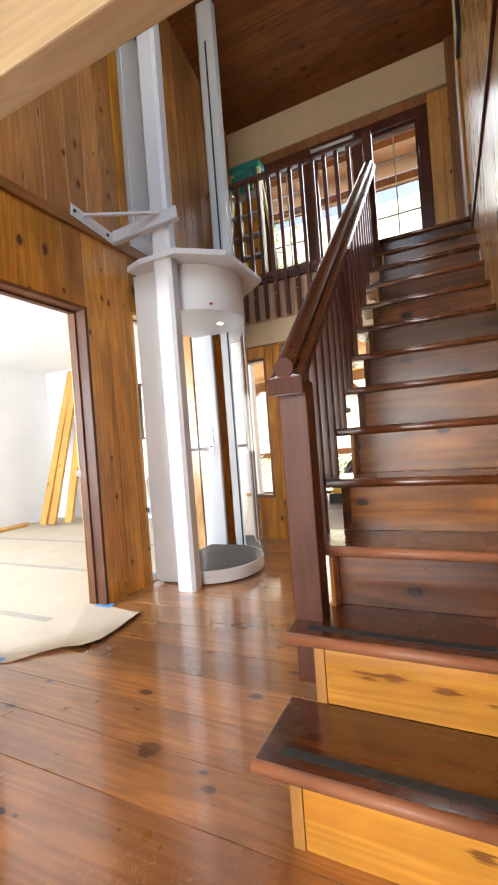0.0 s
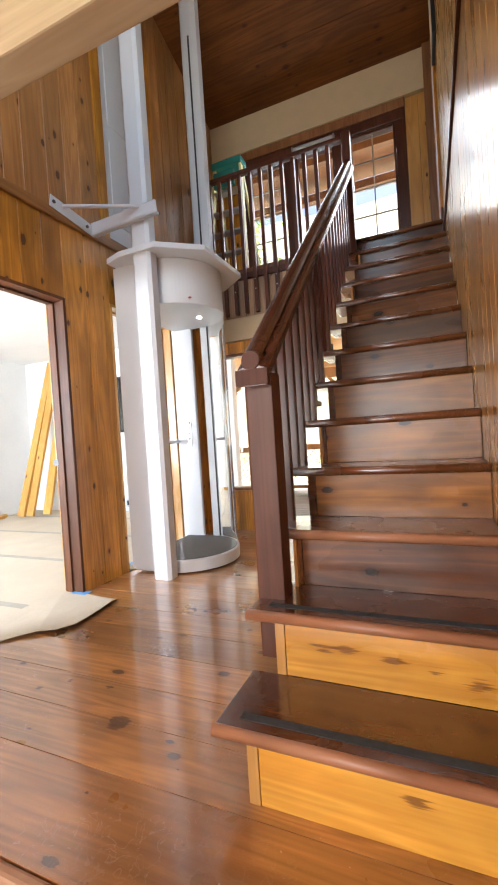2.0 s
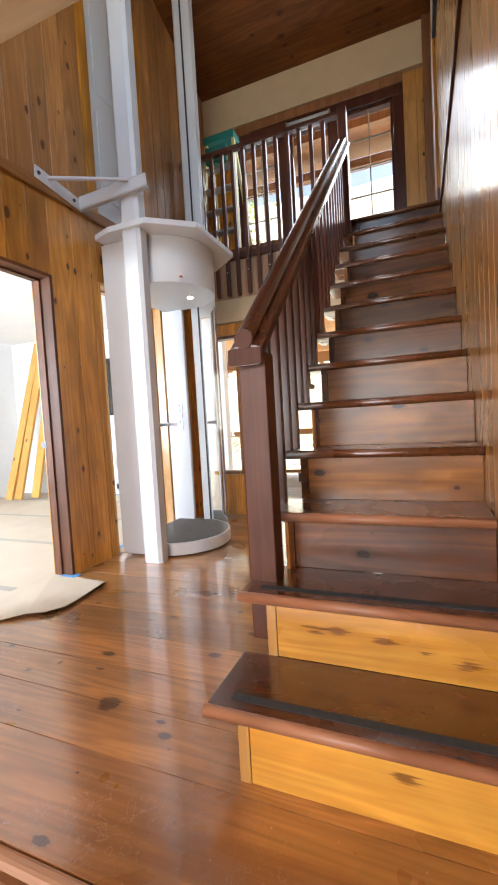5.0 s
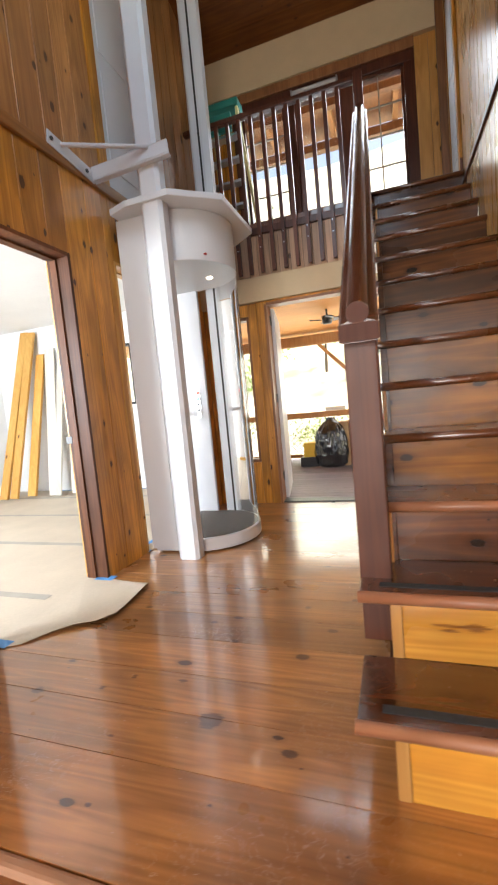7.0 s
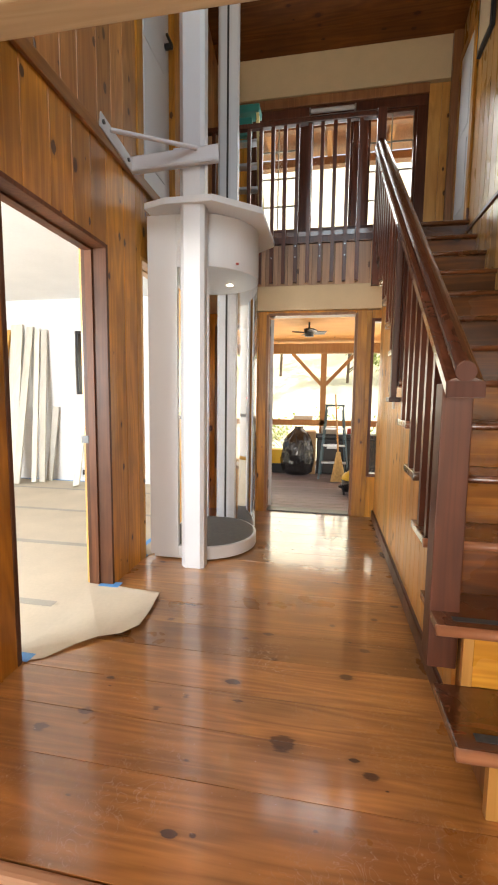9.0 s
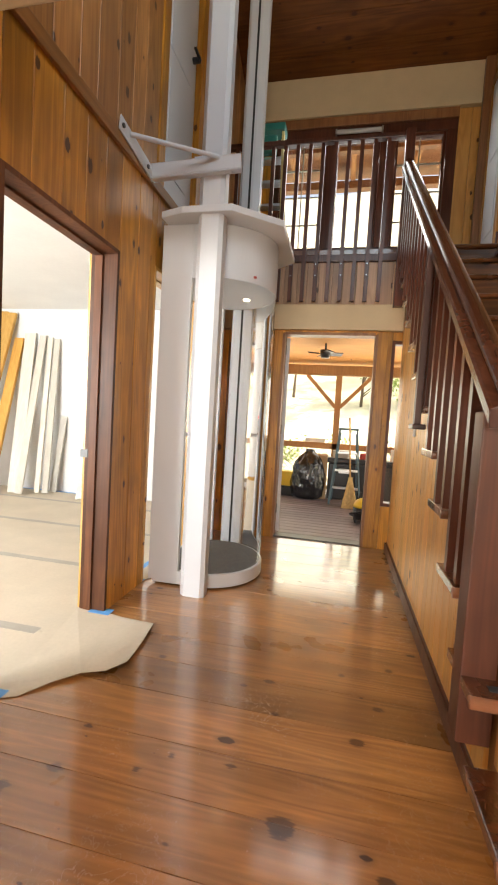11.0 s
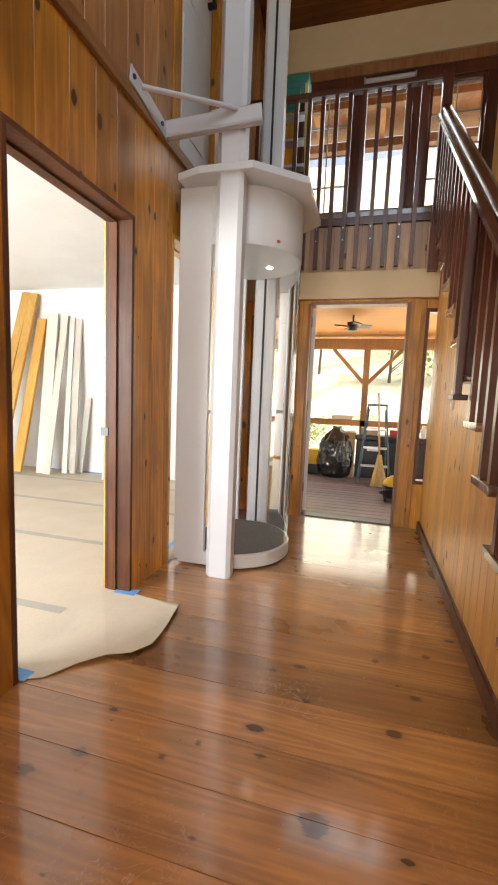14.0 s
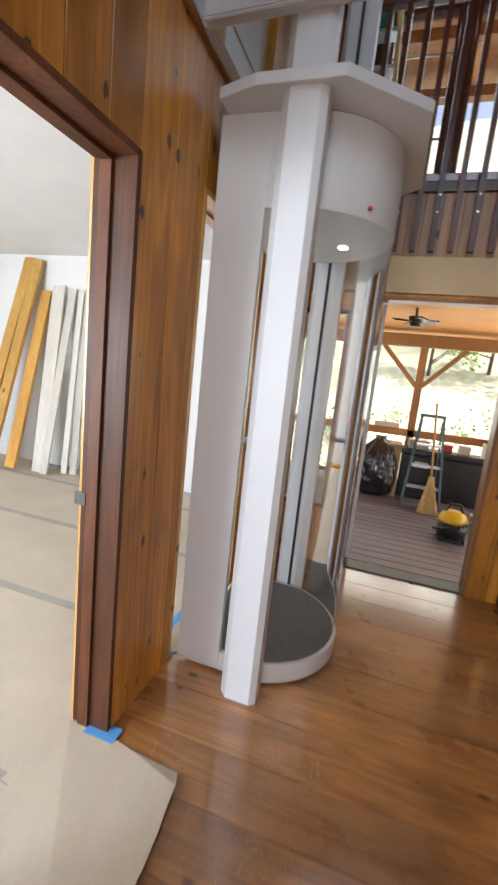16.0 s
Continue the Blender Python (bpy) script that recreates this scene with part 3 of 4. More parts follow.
panel(wr, (RIGHT + 0.014, 0, 0), 90, sr, [(2.69, CEIL)], M["pine_gloss"], top=ceil_z)
part("gable", gable(RIGHT + 0.014, RIGHT + 0.12), M["trim"], wr)
tagged(part("trim_right", box((RIGHT - 0.016, -0.02, 2.66), (RIGHT + 0.01, END + 0.05, 2.69), 0.004), M["mahogany"]), "thin dark wooden band on the stair wall", "trim", kind="structure")

# white door upstairs at the end of the right wall
rd = thing("door_5", "white panelled door with brown casing on the landing", "door", kind="structure")
part("leaf", box((RIGHT - 0.016, 3.18, TOP + 0.01), (RIGHT - 0.001, 3.56, 4.40), 0.003), M["white"], rd)
for z0, z1 in ((2.95, 3.55), (3.66, 4.28)):
    part("panel", box((RIGHT - 0.022, 3.25, z0), (RIGHT - 0.0155, 3.49, z1), 0.004), M["white"], rd)
for y0, y1 in ((3.11, 3.18), (3.56, 3.63)):
    part("casing", box((RIGHT - 0.024, y0, TOP), (RIGHT - 0.001, y1, 4.40), 0.003), M["pine"], rd)
part("casing", box((RIGHT - 0.024, 3.11, 4.40), (RIGHT - 0.001, 3.63, 4.47), 0.003), M["pine"], rd)
tagged(part("baseboard_landing", box((RIGHT - 0.022, 3.10, TOP), (RIGHT - 0.001, 3.109, TOP + 0.11), 0.004), M["mahogany"]), "dark baseboard at the top of the stairs", "baseboard", kind="structure")

# end wall with the porch door and two side windows
P = (0.585, 1.445, 0.0, 1.99)
SW, LW = (1.586, 1.79, 0.405, 1.94), (0.04, 0.40, 0.43, 1.90)
E1 = END + 0.13
we = wall("wall_end", [
    ((LEFT, END + 0.014, -0.1), (LW[0], E1, 2.02)), ((LW[1], END + 0.014, -0.1), (P[0], E1, 2.02)), ((P[1], END + 0.014, -0.1), (SW[0], E1, 2.02)), ((SW[1], END + 0.014, -0.1), (2.5, E1, 2.02)),
    ((LW[0], END + 0.014, -0.1), (LW[1], E1, LW[2])), ((LW[0], END + 0.014, LW[3]), (LW[1], E1, 2.02)), ((SW[0], END + 0.014, -0.1), (SW[1], E1, SW[2])), ((SW[0], END + 0.014, SW[3]), (SW[1], E1, 2.02)),
    ((P[0], END + 0.014, P[3]), (P[1], E1, 2.02))], M["trim"], "pine-boarded end wall with an open porch door between side windows")
# local x runs against x on this wall
se = [LEFT, LW[0], 0.22, LW[1], 0.49, P[0], P[1], SW[0], SW[1], 1.90]
panel(we, (0, END + 0.014, 0), 180, [-s for s in reversed(se)], [(0.0, 2.015)], M["pine"], holes=[flip((*LW[:2], LW[2], LW[3])), flip(P), flip(SW)])


def window(name, x0, x1, z0, z1, y, depth, frame_mat, label, bars_x=(), bars_z=(), w=0.03):
    e = thing(name, label, "window", kind="structure")
    for a, b, c, d in ((x0, x0 + w, z0, z1), (x1 - w, x1, z0, z1), (x0 + w, x1 - w, z0, z0 + w), (x0 + w, x1 - w, z1 - w, z1)):
        part("window_frame", box((a, y, c), (b, y + depth, d), 0.003), frame_mat, e)
    for bx in bars_x:
        part("muntin", box((bx - 0.006, y + depth * 0.4, z0 + w), (bx + 0.006, y + depth * 0.6, z1 - w)), M["grey"], e)
    for bz in bars_z:
        part("muntin", box((x0 + w, y + depth * 0.4 + 0.001, bz - 0.007), (x1 - w, y + depth * 0.6 - 0.001, bz + 0.007)), M["grey"], e)
    pane = part("pane", box((x0 + w, y + depth * 0.5 - 0.002, z0 + w), (x1 - w, y + depth * 0.5 + 0.002, z1 - w)), M["glass"], e)
    pane.visible_shadow = False
    return e


window("window_1", *LW, END + 0.02, 0.10, M["trim"], "tall side window in a brown wooden frame")
window("window_2", *SW, END + 0.02, 0.10, M["mahogany"], "narrow tall side window in a dark frame")
pd = thing("door_4", "porch doorway with pine casing and a white door folded open", "door", kind="structure")
part("jamb", box((P[0] - 0.012, END - 0.01, 0), (P[0] + 0.012, E1, P[3]), 0.002), M["trim"], pd)
part("jamb", box((P[1] - 0.012, END - 0.01, 0), (P[1] + 0.012, E1, P[3]), 0.002), M["trim"], pd)
part("head", box((P[0] + 0.012, END - 0.01, P[3] - 0.012), (P[1] - 0.012, E1, P[3] + 0.012), 0.002), M["trim"], pd)
part("sill", box((P[0] + 0.012, END + 0.02, -0.02), (P[1] - 0.012, E1 + 0.03, 0.012), 0.004), M["dark_steel"], pd, "dark worn metal threshold")
part("casing", box((P[1] + 0.012, END - 0.012, 0), (P[1] + 0.10, END - 0.001, P[3] + 0.03), 0.004), M["pine"], pd)
part("casing", box((P[0] - 0.09, END - 0.012, 0), (P[0] - 0.012, END - 0.001, P[3] + 0.03), 0.004), M["pine"], pd)
part("casing", box((P[0] - 0.011, END - 0.012, P[3] + 0.012), (P[1] + 0.011, END - 0.001, P[3] + 0.03), 0.004), M["pine"], pd)
for z in (0.22, 1.02, 1.80):
    part("hinge", box((P[0] + 0.0115, E1 - 0.05, z), (P[0] + 0.017, E1 - 0.004, z + 0.09), 0.001), M["dark_steel"], pd, "dark steel hinge")
part("leaf", bar((0.61, E1 + 0.01, 0.02 + 0.98), (0.46, E1 + 0.82, 0.02 + 0.98), 1.94, 0.04, (1, 0, 0)), M["white"], pd, "white open door leaf")

# upper landing
ld = thing("floor_landing", "upper landing with a cream fascia beam and boarded edge", "landing", kind="structure")
part("fascia", box((LEFT, END - 0.045, 2.021), (1.668, END + 0.12, 2.255), 0.006), M["cream"], ld, "smooth cream fascia beam")
part("landing_floor", box((LEFT, END, 2.70), (RIGHT, BACK, TOP)), M["tread"], ld)
part("soffit", box((LEFT, END + 0.13, 2.22), (RIGHT, BACK, 2.25)), M["cream"], ld)
part("edge_core", box((LEFT, END - 0.012, 2.255), (1.645, END + 0.05, 2.64)), M["trim"], ld)
part("ledge", box((LEFT, END - 0.05, 2.64), (1.645, END + 0.06, 2.705), 0.008), M["mahogany"], ld)
panel(ld, (0, END - 0.012, 0), 180, [-s for s in reversed(seams_between(LEFT, 1.645, 0.105))], [(2.258, 2.639)], M["edge_board"])

W = [(0.35, 0.82), (0.93, 1.37), (1.525, 2.0)]
Z0, Z1 = 2.99, 4.125
boxes = [((LEFT - 0.14, BACK + 0.014, 2.2), (RIGHT + 0.12, BACK + 0.15, Z0)), ((LEFT - 0.14, BACK + 0.014, Z1), (RIGHT + 0.12, BACK + 0.15, CEIL))]
xs = [LEFT - 0.14, *[v for w in W for v in w], RIGHT + 0.12]
for i in range(0, 8, 2):
    boxes.append(((xs[i], BACK + 0.014, Z0), (xs[i + 1], BACK + 0.15, Z1)))
wb = wall("wall_back", boxes, M["trim"], "upper landing wall with three tall windows")
panel(wb, (0, BACK + 0.014, 0), 180, [-s for s in reversed(seams_between(2.10, RIGHT, 0.11))], [(TOP, 4.32)], M["stair_side"])
panel(wb, (0, BACK + 0.014, 0), 180, [-s for s in reversed(seams_between(LEFT, 2.10, 0.12))], [(TOP, Z0 - 0.07)], M["pine"])
panel(wb, (0, BACK + 0.014, 0), 180, [-0.25, -0.13, 0.0, -LEFT], [(Z0 - 0.07, 4.22)], M["pine"])
for i, (a, b) in enumerate(W):
    window("window_%d" % (i + 3), a, b, Z0, Z1, BACK + 0.02, 0.08, M["mahogany"], "tall upper window with a thin grid of bars", ((a + b) / 2,), (3.27, 3.56, 3.84), 0.025) if i != 1 else window("window_4", a, b, Z0, Z1, BACK + 0.02, 0.08, M["mahogany"], "tall upper window with one clear pane", (), (), 0.025)
tr = thing("trim_windows", "dark red-brown casing round the upper windows", "trim", kind="structure")
part("head_casing", box((0.25, BACK - 0.012, Z1), (2.10, BACK + 0.013, Z1 + 0.10), 0.005), M["mahogany"], tr)
part("sill", box((0.25, BACK - 0.04, Z0 - 0.07), (2.10, BACK + 0.013, Z0), 0.005), M["mahogany"], tr)
for a, b in ((0.25, 0.35), (0.82, 0.93), (1.37, 1.525), (2.0, 2.10)):
    part("side_casing", box((a, BACK - 0.012, Z0), (b, BACK + 0.013, Z1), 0.005), M["mahogany"], tr)
tb = thing("trim_back", "cream plaster beam under the ceiling with a brown trim", "trim", kind="structure")
part("band", box((LEFT, BACK - 0.05, 4.322), (RIGHT, BACK + 0.013, CEIL), 0.004), M["cream"], tb)
part("brown_trim", box((LEFT, BACK - 0.03, 4.226), (2.10, BACK + 0.013, 4.321), 0.004), M["trim"], tb)

tagged(part("trim_corner", box((2.285, BACK - 0.10, TOP), (RIGHT - 0.001, BACK - 0.051, CEIL - 0.01), 0.004), M["trim"]), "brown wooden corner trim beside the landing door", "trim", kind="structure")

# ceiling, one mesh of boards
bm = bmesh.new()
add_box(bm, (T, -0.14, CEIL + 0.02), (RIGHT + 0.12, BACK + 0.15, CEIL + 0.10))
y = -0.13
while y < BACK:
    add_box(bm, (T, y + 0.002, CEIL), (RIGHT + 0.10, y + 0.298, CEIL + 0.019), 0.003)
    y += 0.30
for v in bm.verts:
    v.co.z = v.co.z - CEIL + ceil_z(v.co.y)
tagged(part("ceiling", bm, M["ceiling"]), "dark brown knotty wooden boards of the sloping ceiling", "ceiling", kind="structure")

# ---- stairs ----
side = lambda y: 1.672
out = lambda y: 1.580
stairs = thing("staircase", "straight wooden staircase with dark glossy treads and brown risers", "staircase")


def nose(n):
    return (0.010 if n == 1 else FIRST + (n - 1) * RUN), n * RISE


for n in range(1, 14):
    y, z = nose(n)
    depth = nose(n + 1)[0] - y + 0.03 if n < 13 else 0.10
    tread = part("tread", box((out(y), y + 0.012, z - 0.034), (RIGHT - 0.003, y + depth, z), 0.004), M["tread"], stairs)
    me = rod((out(y) - 0.004, y + 0.014, z - 0.017), (RIGHT - 0.003, y + 0.014, z - 0.017), 0.018, n=14)
    part("nosing", me, M["nosing"] if n < 4 else M["tread"], tread, "", True)
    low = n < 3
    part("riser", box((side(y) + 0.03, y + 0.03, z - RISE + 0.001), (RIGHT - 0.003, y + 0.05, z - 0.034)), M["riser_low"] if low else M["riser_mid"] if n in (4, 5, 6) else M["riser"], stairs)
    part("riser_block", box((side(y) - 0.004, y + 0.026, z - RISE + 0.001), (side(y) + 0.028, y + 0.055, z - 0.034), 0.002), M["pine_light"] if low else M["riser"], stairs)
    if n < 3:
        part("grip_strip", box((out(y) + 0.06, y + 0.052, z + 0.0005), (RIGHT - 0.03, y + 0.082, z + 0.002)), M["grit"], stairs, "black anti-slip strip")

# boarded side under the stairs
ws = thing("wall_stair_side", "light varnished pine boards closing the side of the stairs", "wall", kind="structure")
ys = seams_between(0.42, END, 0.105)
for a, b in zip(ys, ys[1:]):
    h0 = RISE * math.floor((a - FIRST) / RUN + 1) - 0.036
    h1 = RISE * math.floor((b - FIRST) / RUN + 1) - 0.036
    piece("board", board_mesh(b - a - 0.001, min(h0, h1), 0.014, M["stair_side"], 0.003), ws, pose(side((a + b) / 2) + 0.014, (a + b) / 2, 0, 0, 0, 90))
# filler behind the boards, step by step
bm = bmesh.new()
for n in range(1, 13):
    y, z = nose(n)
    add_box(bm, (side(y) + 0.016, y + 0.052, 0.0), (side(y) + 0.032, y + RUN + 0.03, z - 0.035))
part("backing", bm, M["trim"], ws)
tagged(part("baseboard", bar((side(0.47) - 0.012, 0.47, 0.038), (side(END) - 0.012, END - 0.014, 0.038), 0.02, 0.075, (0, 0, 1), 0.005), M["newel"]), "scuffed reddish-brown baseboard under the stairs", "baseboard", kind="structure")

# newel post and handrail
bal = thing("banister", "dark red-brown wooden banister with square balusters and worn handrail", "banister")
NX, NY = 1.628, 0.44
rx = lambda y: 1.630 - 0.013 * (y - 0.33)
part("newel_post", box((NX - 0.05, NY - 0.045, RISE), (NX + 0.05, NY + 0.045, 1.225), 0.005), M["newel"], bal, "scuffed reddish square newel post")
rail_z = lambda y: 1.195 + (y - 0.36) * 0.815
E0, E9 = 0.335, 3.01


def rail_profile(name, outline, mat):
    """A moulding that runs up the stairs: outline in x and height."""
    bm = bmesh.new()
    ends = []
    for y in (E0, E9):
        ends.append([bm.verts.new((rx(y) + x, y, rail_z(y) + h)) for x, h in outline])
    n = len(outline)
    bm.faces.new(ends[0])
    bm.faces.new(ends[1][::-1])
    for i in range(n):
        bm.faces.new((ends[0][i], ends[0][(i + 1) % n], ends[1][(i + 1) % n], ends[1][i]))
    bmesh.ops.recalc_face_normals(bm, faces=bm.faces)
    return part(name, bm, mat, bal, "", False)


top_round = [(0.033 * math.cos(a) * (1.0), 0.085 + 0.034 * math.sin(a)) for a in [math.radians(d) for d in range(-40, 221, 13)]]
rail_profile("handrail", top_round, M["rail"])
rail_profile("rail_base", [(-0.058, 0.012), (-0.05, 0.0), (0.05, 0.0), (0.058, 0.012), (0.058, 0.048), (0.05, 0.058), (0.027, 0.066), (-0.027, 0.066), (-0.05, 0.058), (-0.058, 0.048)], M["rail"])
part("end_cap", box((rx(E0) - 0.058, E0 - 0.008, rail_z(E0) + 0.002), (rx(E0) + 0.060, E0 - 0.001, rail_z(E0) + 0.056), 0.003), M["end_grain"], bal)
part("end_knob", rod((rx(E0), E0 - 0.006, rail_z(E0) + 0.085), (rx(E0), E0 - 0.001, rail_z(E0) + 0.085), 0.032, n=20), M["end_grain"], bal)
y = 0.60
while y < 2.99:
    n = math.floor((y - FIRST) / RUN) + 1
    bottom = n * RISE
    part("baluster", box((rx(y) - 0.034, y - 0.017, bottom), (rx(y), y + 0.017, rail_z(y) + 0.012)), M["mahogany"], bal)
    y += RUN / 2
# intermediate post hung on the outside
IY = 1.42
part("middle_post", box((rx(IY) - 0.068, IY - 0.028, 1.18), (rx(IY) - 0.036, IY + 0.028, rail_z(IY) - 0.005), 0.004), M["dark_post"], bal)
part("post_foot", prism([(rx(IY) - 0.085, IY - 0.085), (rx(IY) - 0.02, IY - 0.085), (rx(IY) - 0.02, IY + 0.045), (rx(IY) - 0.085, IY + 0.045)], 1.155, 1.182, 0.006), M["dark_post"], bal)

# landing railing
lr = thing("landing_railing", "dark red-brown landing railing with square balusters screwed to the edge", "railing")
RY = END - 0.085
part("corner_post", box((1.555, RY - 0.04, 2.22), (1.632, RY + 0.034, 3.735), 0.005), M["mahogany"], lr)
part("top_rail", box((LEFT + 0.02, RY - 0.03, 3.672), (1.555, RY + 0.03, 3.715), 0.008), M["mahogany"], lr)
for i in range(13):
    x = 0.05 + 0.114 * i
    b = part("baluster", box((x - 0.017, RY - 0.017, 2.27), (x + 0.017, RY + 0.017, 3.672)), M["mahogany"], lr)
    if i % 2:
        for z in (2.50, 2.60):
            part("screw", rod((x, RY - 0.021, z), (x, RY - 0.016, z), 0.006, n=8), M["steel"], b)

# ---- lift ----
lift = thing("home_lift", "white round home lift with clear curved wall, lowered to the floor", "lift")
CX, CY, R = 0.25, 2.08, 0.415


def column(name, cx, cy, s):
    profile = [(-0.083, -0.02), (-0.05, -0.055), (0.058, -0.055), (0.083, -0.035), (0.083, 0.035), (0.03, 0.05), (-0.06, 0.05), (-0.083, 0.03)]
    pts = [(cx + x, cy + y * s) for x, y in profile]
    c = part(name, prism(pts if s > 0 else pts[::-1], 0.0, ceil_z(cy) - 0.03), M["white"], lift)
    part("cable_slot", box((cx - 0.005, cy + s * 0.049 - 0.003, 0.05), (cx + 0.012, cy + s * 0.049 + 0.003, CEIL)), M["black"], c)
    return c


column("guide_column", 0.312, 1.607, 1)
column("guide_column", 0.312, 2.553, -1)


def d_shape(r, x_left, half, n=40):
    """Round towards the hall, squared off towards the wall."""
    a0 = math.asin(min(1, half / r))
    pts = [(CX + r * math.cos(a), CY + r * math.sin(a)) for a in [-a0 - (0) + (2 * a0) * i / n for i in range(n + 1)]]
    return pts + [(x_left, CY + half), (x_left, CY - half)]


car = part("platform", prism(d_shape(R, -0.01, 0.40), 0.012, 0.105, 0.008), M["white"], lift)
part("floor_mat", prism(d_shape(R - 0.02, 0.01, 0.375), 0.1055, 0.109), M["carpet"], car, "dark ribbed rubber floor mat")
DZ0, DZ1 = 2.04, 2.378
drum = part("canopy", prism(d_shape(R - 0.01, -0.01, 0.40), DZ0, DZ1, 0.006), M["white"], lift, "white round canopy drum")
part("emblem", box((CX + 0.30, CY - 0.283, DZ0 + 0.035), (CX + 0.318, CY - 0.265, DZ0 + 0.045)), M["red_plastic"], drum)
cap = [(-0.015, 1.585), (0.14, 1.53), (0.455, 1.527), (0.735, 1.765), (0.735, 2.395), (0.455, 2.633), (0.14, 2.63), (-0.015, 2.575)]
part("roof_plate", prism(cap, DZ1 + 0.001, DZ1 + 0.042, 0.005), M["white"], lift, "grey-white angled roof plate")
for cy in (1.695, 2.465):
    part("side_panel", box((-0.04, cy - 0.018, 0.03), (0.172, cy + 0.018, DZ1), 0.006), M["white"], lift)
part("handrail", add_rod(rod((-0.03, 1.72, 1.0), (-0.03, 2.44, 1.0), 0.016), (-0.03, 1.72, 1.0), (-0.03, 1.71, 1.0), 0.016), M["white"], lift)
pn = part("control_panel", box((0.07, 2.438, 0.95), (0.115, 2.446, 1.20), 0.004), M["steel"], lift, "slim steel control panel with buttons")
for z, m in ((1.17, "red"), (1.12, "green"), (1.07, "black"), (1.02, "black"), (0.98, "steel")):
    part("button", rod((0.0925, 2.432, z), (0.0925, 2.439, z), 0.012, n=16), M[m], pn)
# curved clear wall
bm = bmesh.new()
a0 = math.asin(0.40 / R)
prev = None
for i in range(29):
    a = -a0 + 2 * a0 * i / 28
    x, y = CX + (R - 0.012) * math.cos(a), CY + (R - 0.012) * math.sin(a)
    now = (bm.verts.new((x, y, 0.109)), bm.verts.new((x, y, DZ0)))
    if prev:
        bm.faces.new((prev[0], now[0], now[1], prev[1]))
    prev = now
part("curved_screen", bm, M["acrylic"], lift, "clear curved plastic screen", True).visible_shadow = False
for x, y in ((0.18, 1.86), (0.42, 2.18)):
    part("spotlight", rod((x, y, DZ0 - 0.006), (x, y, DZ0 + 0.002), 0.022, n=16), M["lamp"], drum, "small glowing ceiling spotlight")
# wall bracket
bk = thing("wall_bracket", "white steel wall bracket holding the lift column", "bracket")
part("wall_plate", bar((LEFT + 0.026, 1.12, 2.655), (LEFT + 0.026, 1.515, 2.600), 0.006, 0.075, (0, 0, 1), 0.002), M["white"], bk)
for y in (1.145, 1.44):
    part("bolt", rod((LEFT + 0.028, y, 2.655 - (y - 1.12) * 0.14), (LEFT + 0.037, y, 2.655 - (y - 1.12) * 0.14), 0.012, n=10), M["dark_steel"], bk)
part("arm", bar((LEFT + 0.03, 1.50, 2.615), (0.49, 1.535, 2.66), 0.012, 0.085, (0, 0, 1), 0.003), M["white"], bk)
part("flange", bar((LEFT + 0.03, 1.512, 2.575), (0.49, 1.547, 2.62), 0.04, 0.010, (0, 0, 1), 0.003), M["white"], bk)
part("brace", rod((LEFT + 0.03, 1.22, 2.655), (0.36, 1.52, 2.685), 0.013), M["white"], bk)
part("clamp", box((0.20, 1.538, 2.60), (0.44, 1.551, 2.71), 0.005), M["white"], bk)

# ---- white room ----
WX, WY, WC = -4.05, 4.12, 2.45
NW = (-2.165, -1.65, 1.19, 2.035)
wall("wall_room_north", [((WX, WY, -0.1), (NW[0], WY + 0.12, 2.6)), ((NW[1], WY, -0.1), (T, WY + 0.12, 2.6)), ((NW[0], WY, -0.1), (NW[1], WY + 0.12, NW[2])), ((NW[0], WY, NW[3]), (NW[1], WY + 0.12, 2.6))], M["white_wall"], "bare white drywall with taped joints")
wall("wall_room_west", [((WX - 0.12, -1.8, -0.1), (WX, WY + 0.12, 2.6))], M["white_wall"], "bare white drywall")
wall("wall_room_south", [((WX, -1.82, -0.1), (-3.4, -1.7, 2.6)), ((-1.0, -1.82, -0.1), (T, -1.7, 2.6)), ((-3.4, -1.82, -0.1), (-1.0, -1.7, 0.6)), ((-3.4, -1.82, 2.2), (-1.0, -1.7, 2.6))], M["white_wall"], "white drywall with a wide window opening")
tagged(part("ceiling_room", box((WX, -1.8, WC), (T, WY, WC + 0.1)), M["white_wall"]), "white drywall ceiling of the unfinished room", "ceiling", kind="structure")
rf = thing("floor_room", "room floor covered with taped brown protection paper", "floor", kind="structure")
part("subfloor", box((WX, -1.8, -0.1), (T, WY, -0.004)), M["trim"], rf)
yy = -1.8
while yy < WY:
    part("paper_strip", box((WX, yy, -0.003), (LEFT - 0.02, min(WY, yy + 0.9) - 0.003, 0.002)), M["paper"], rf)
    part("seam_tape", box((WX, yy - 0.03, 0.0025), (LEFT - 0.20, yy + 0.03, 0.0035)), M["grey"], rf)
    yy += 0.9
window("window_6", *NW, WY + 0.02, 0.08, M["black"], "window in a black frame in the drywall", (), (), 0.035)


def leaning(label, mat, bottom, top, w, t):
    ob = part("lumber_board", bar(bottom, top, w, t, (0, 1, 0), 0.003), mat)
    return tagged(ob, label, "board", "boards leaning on the drywall")


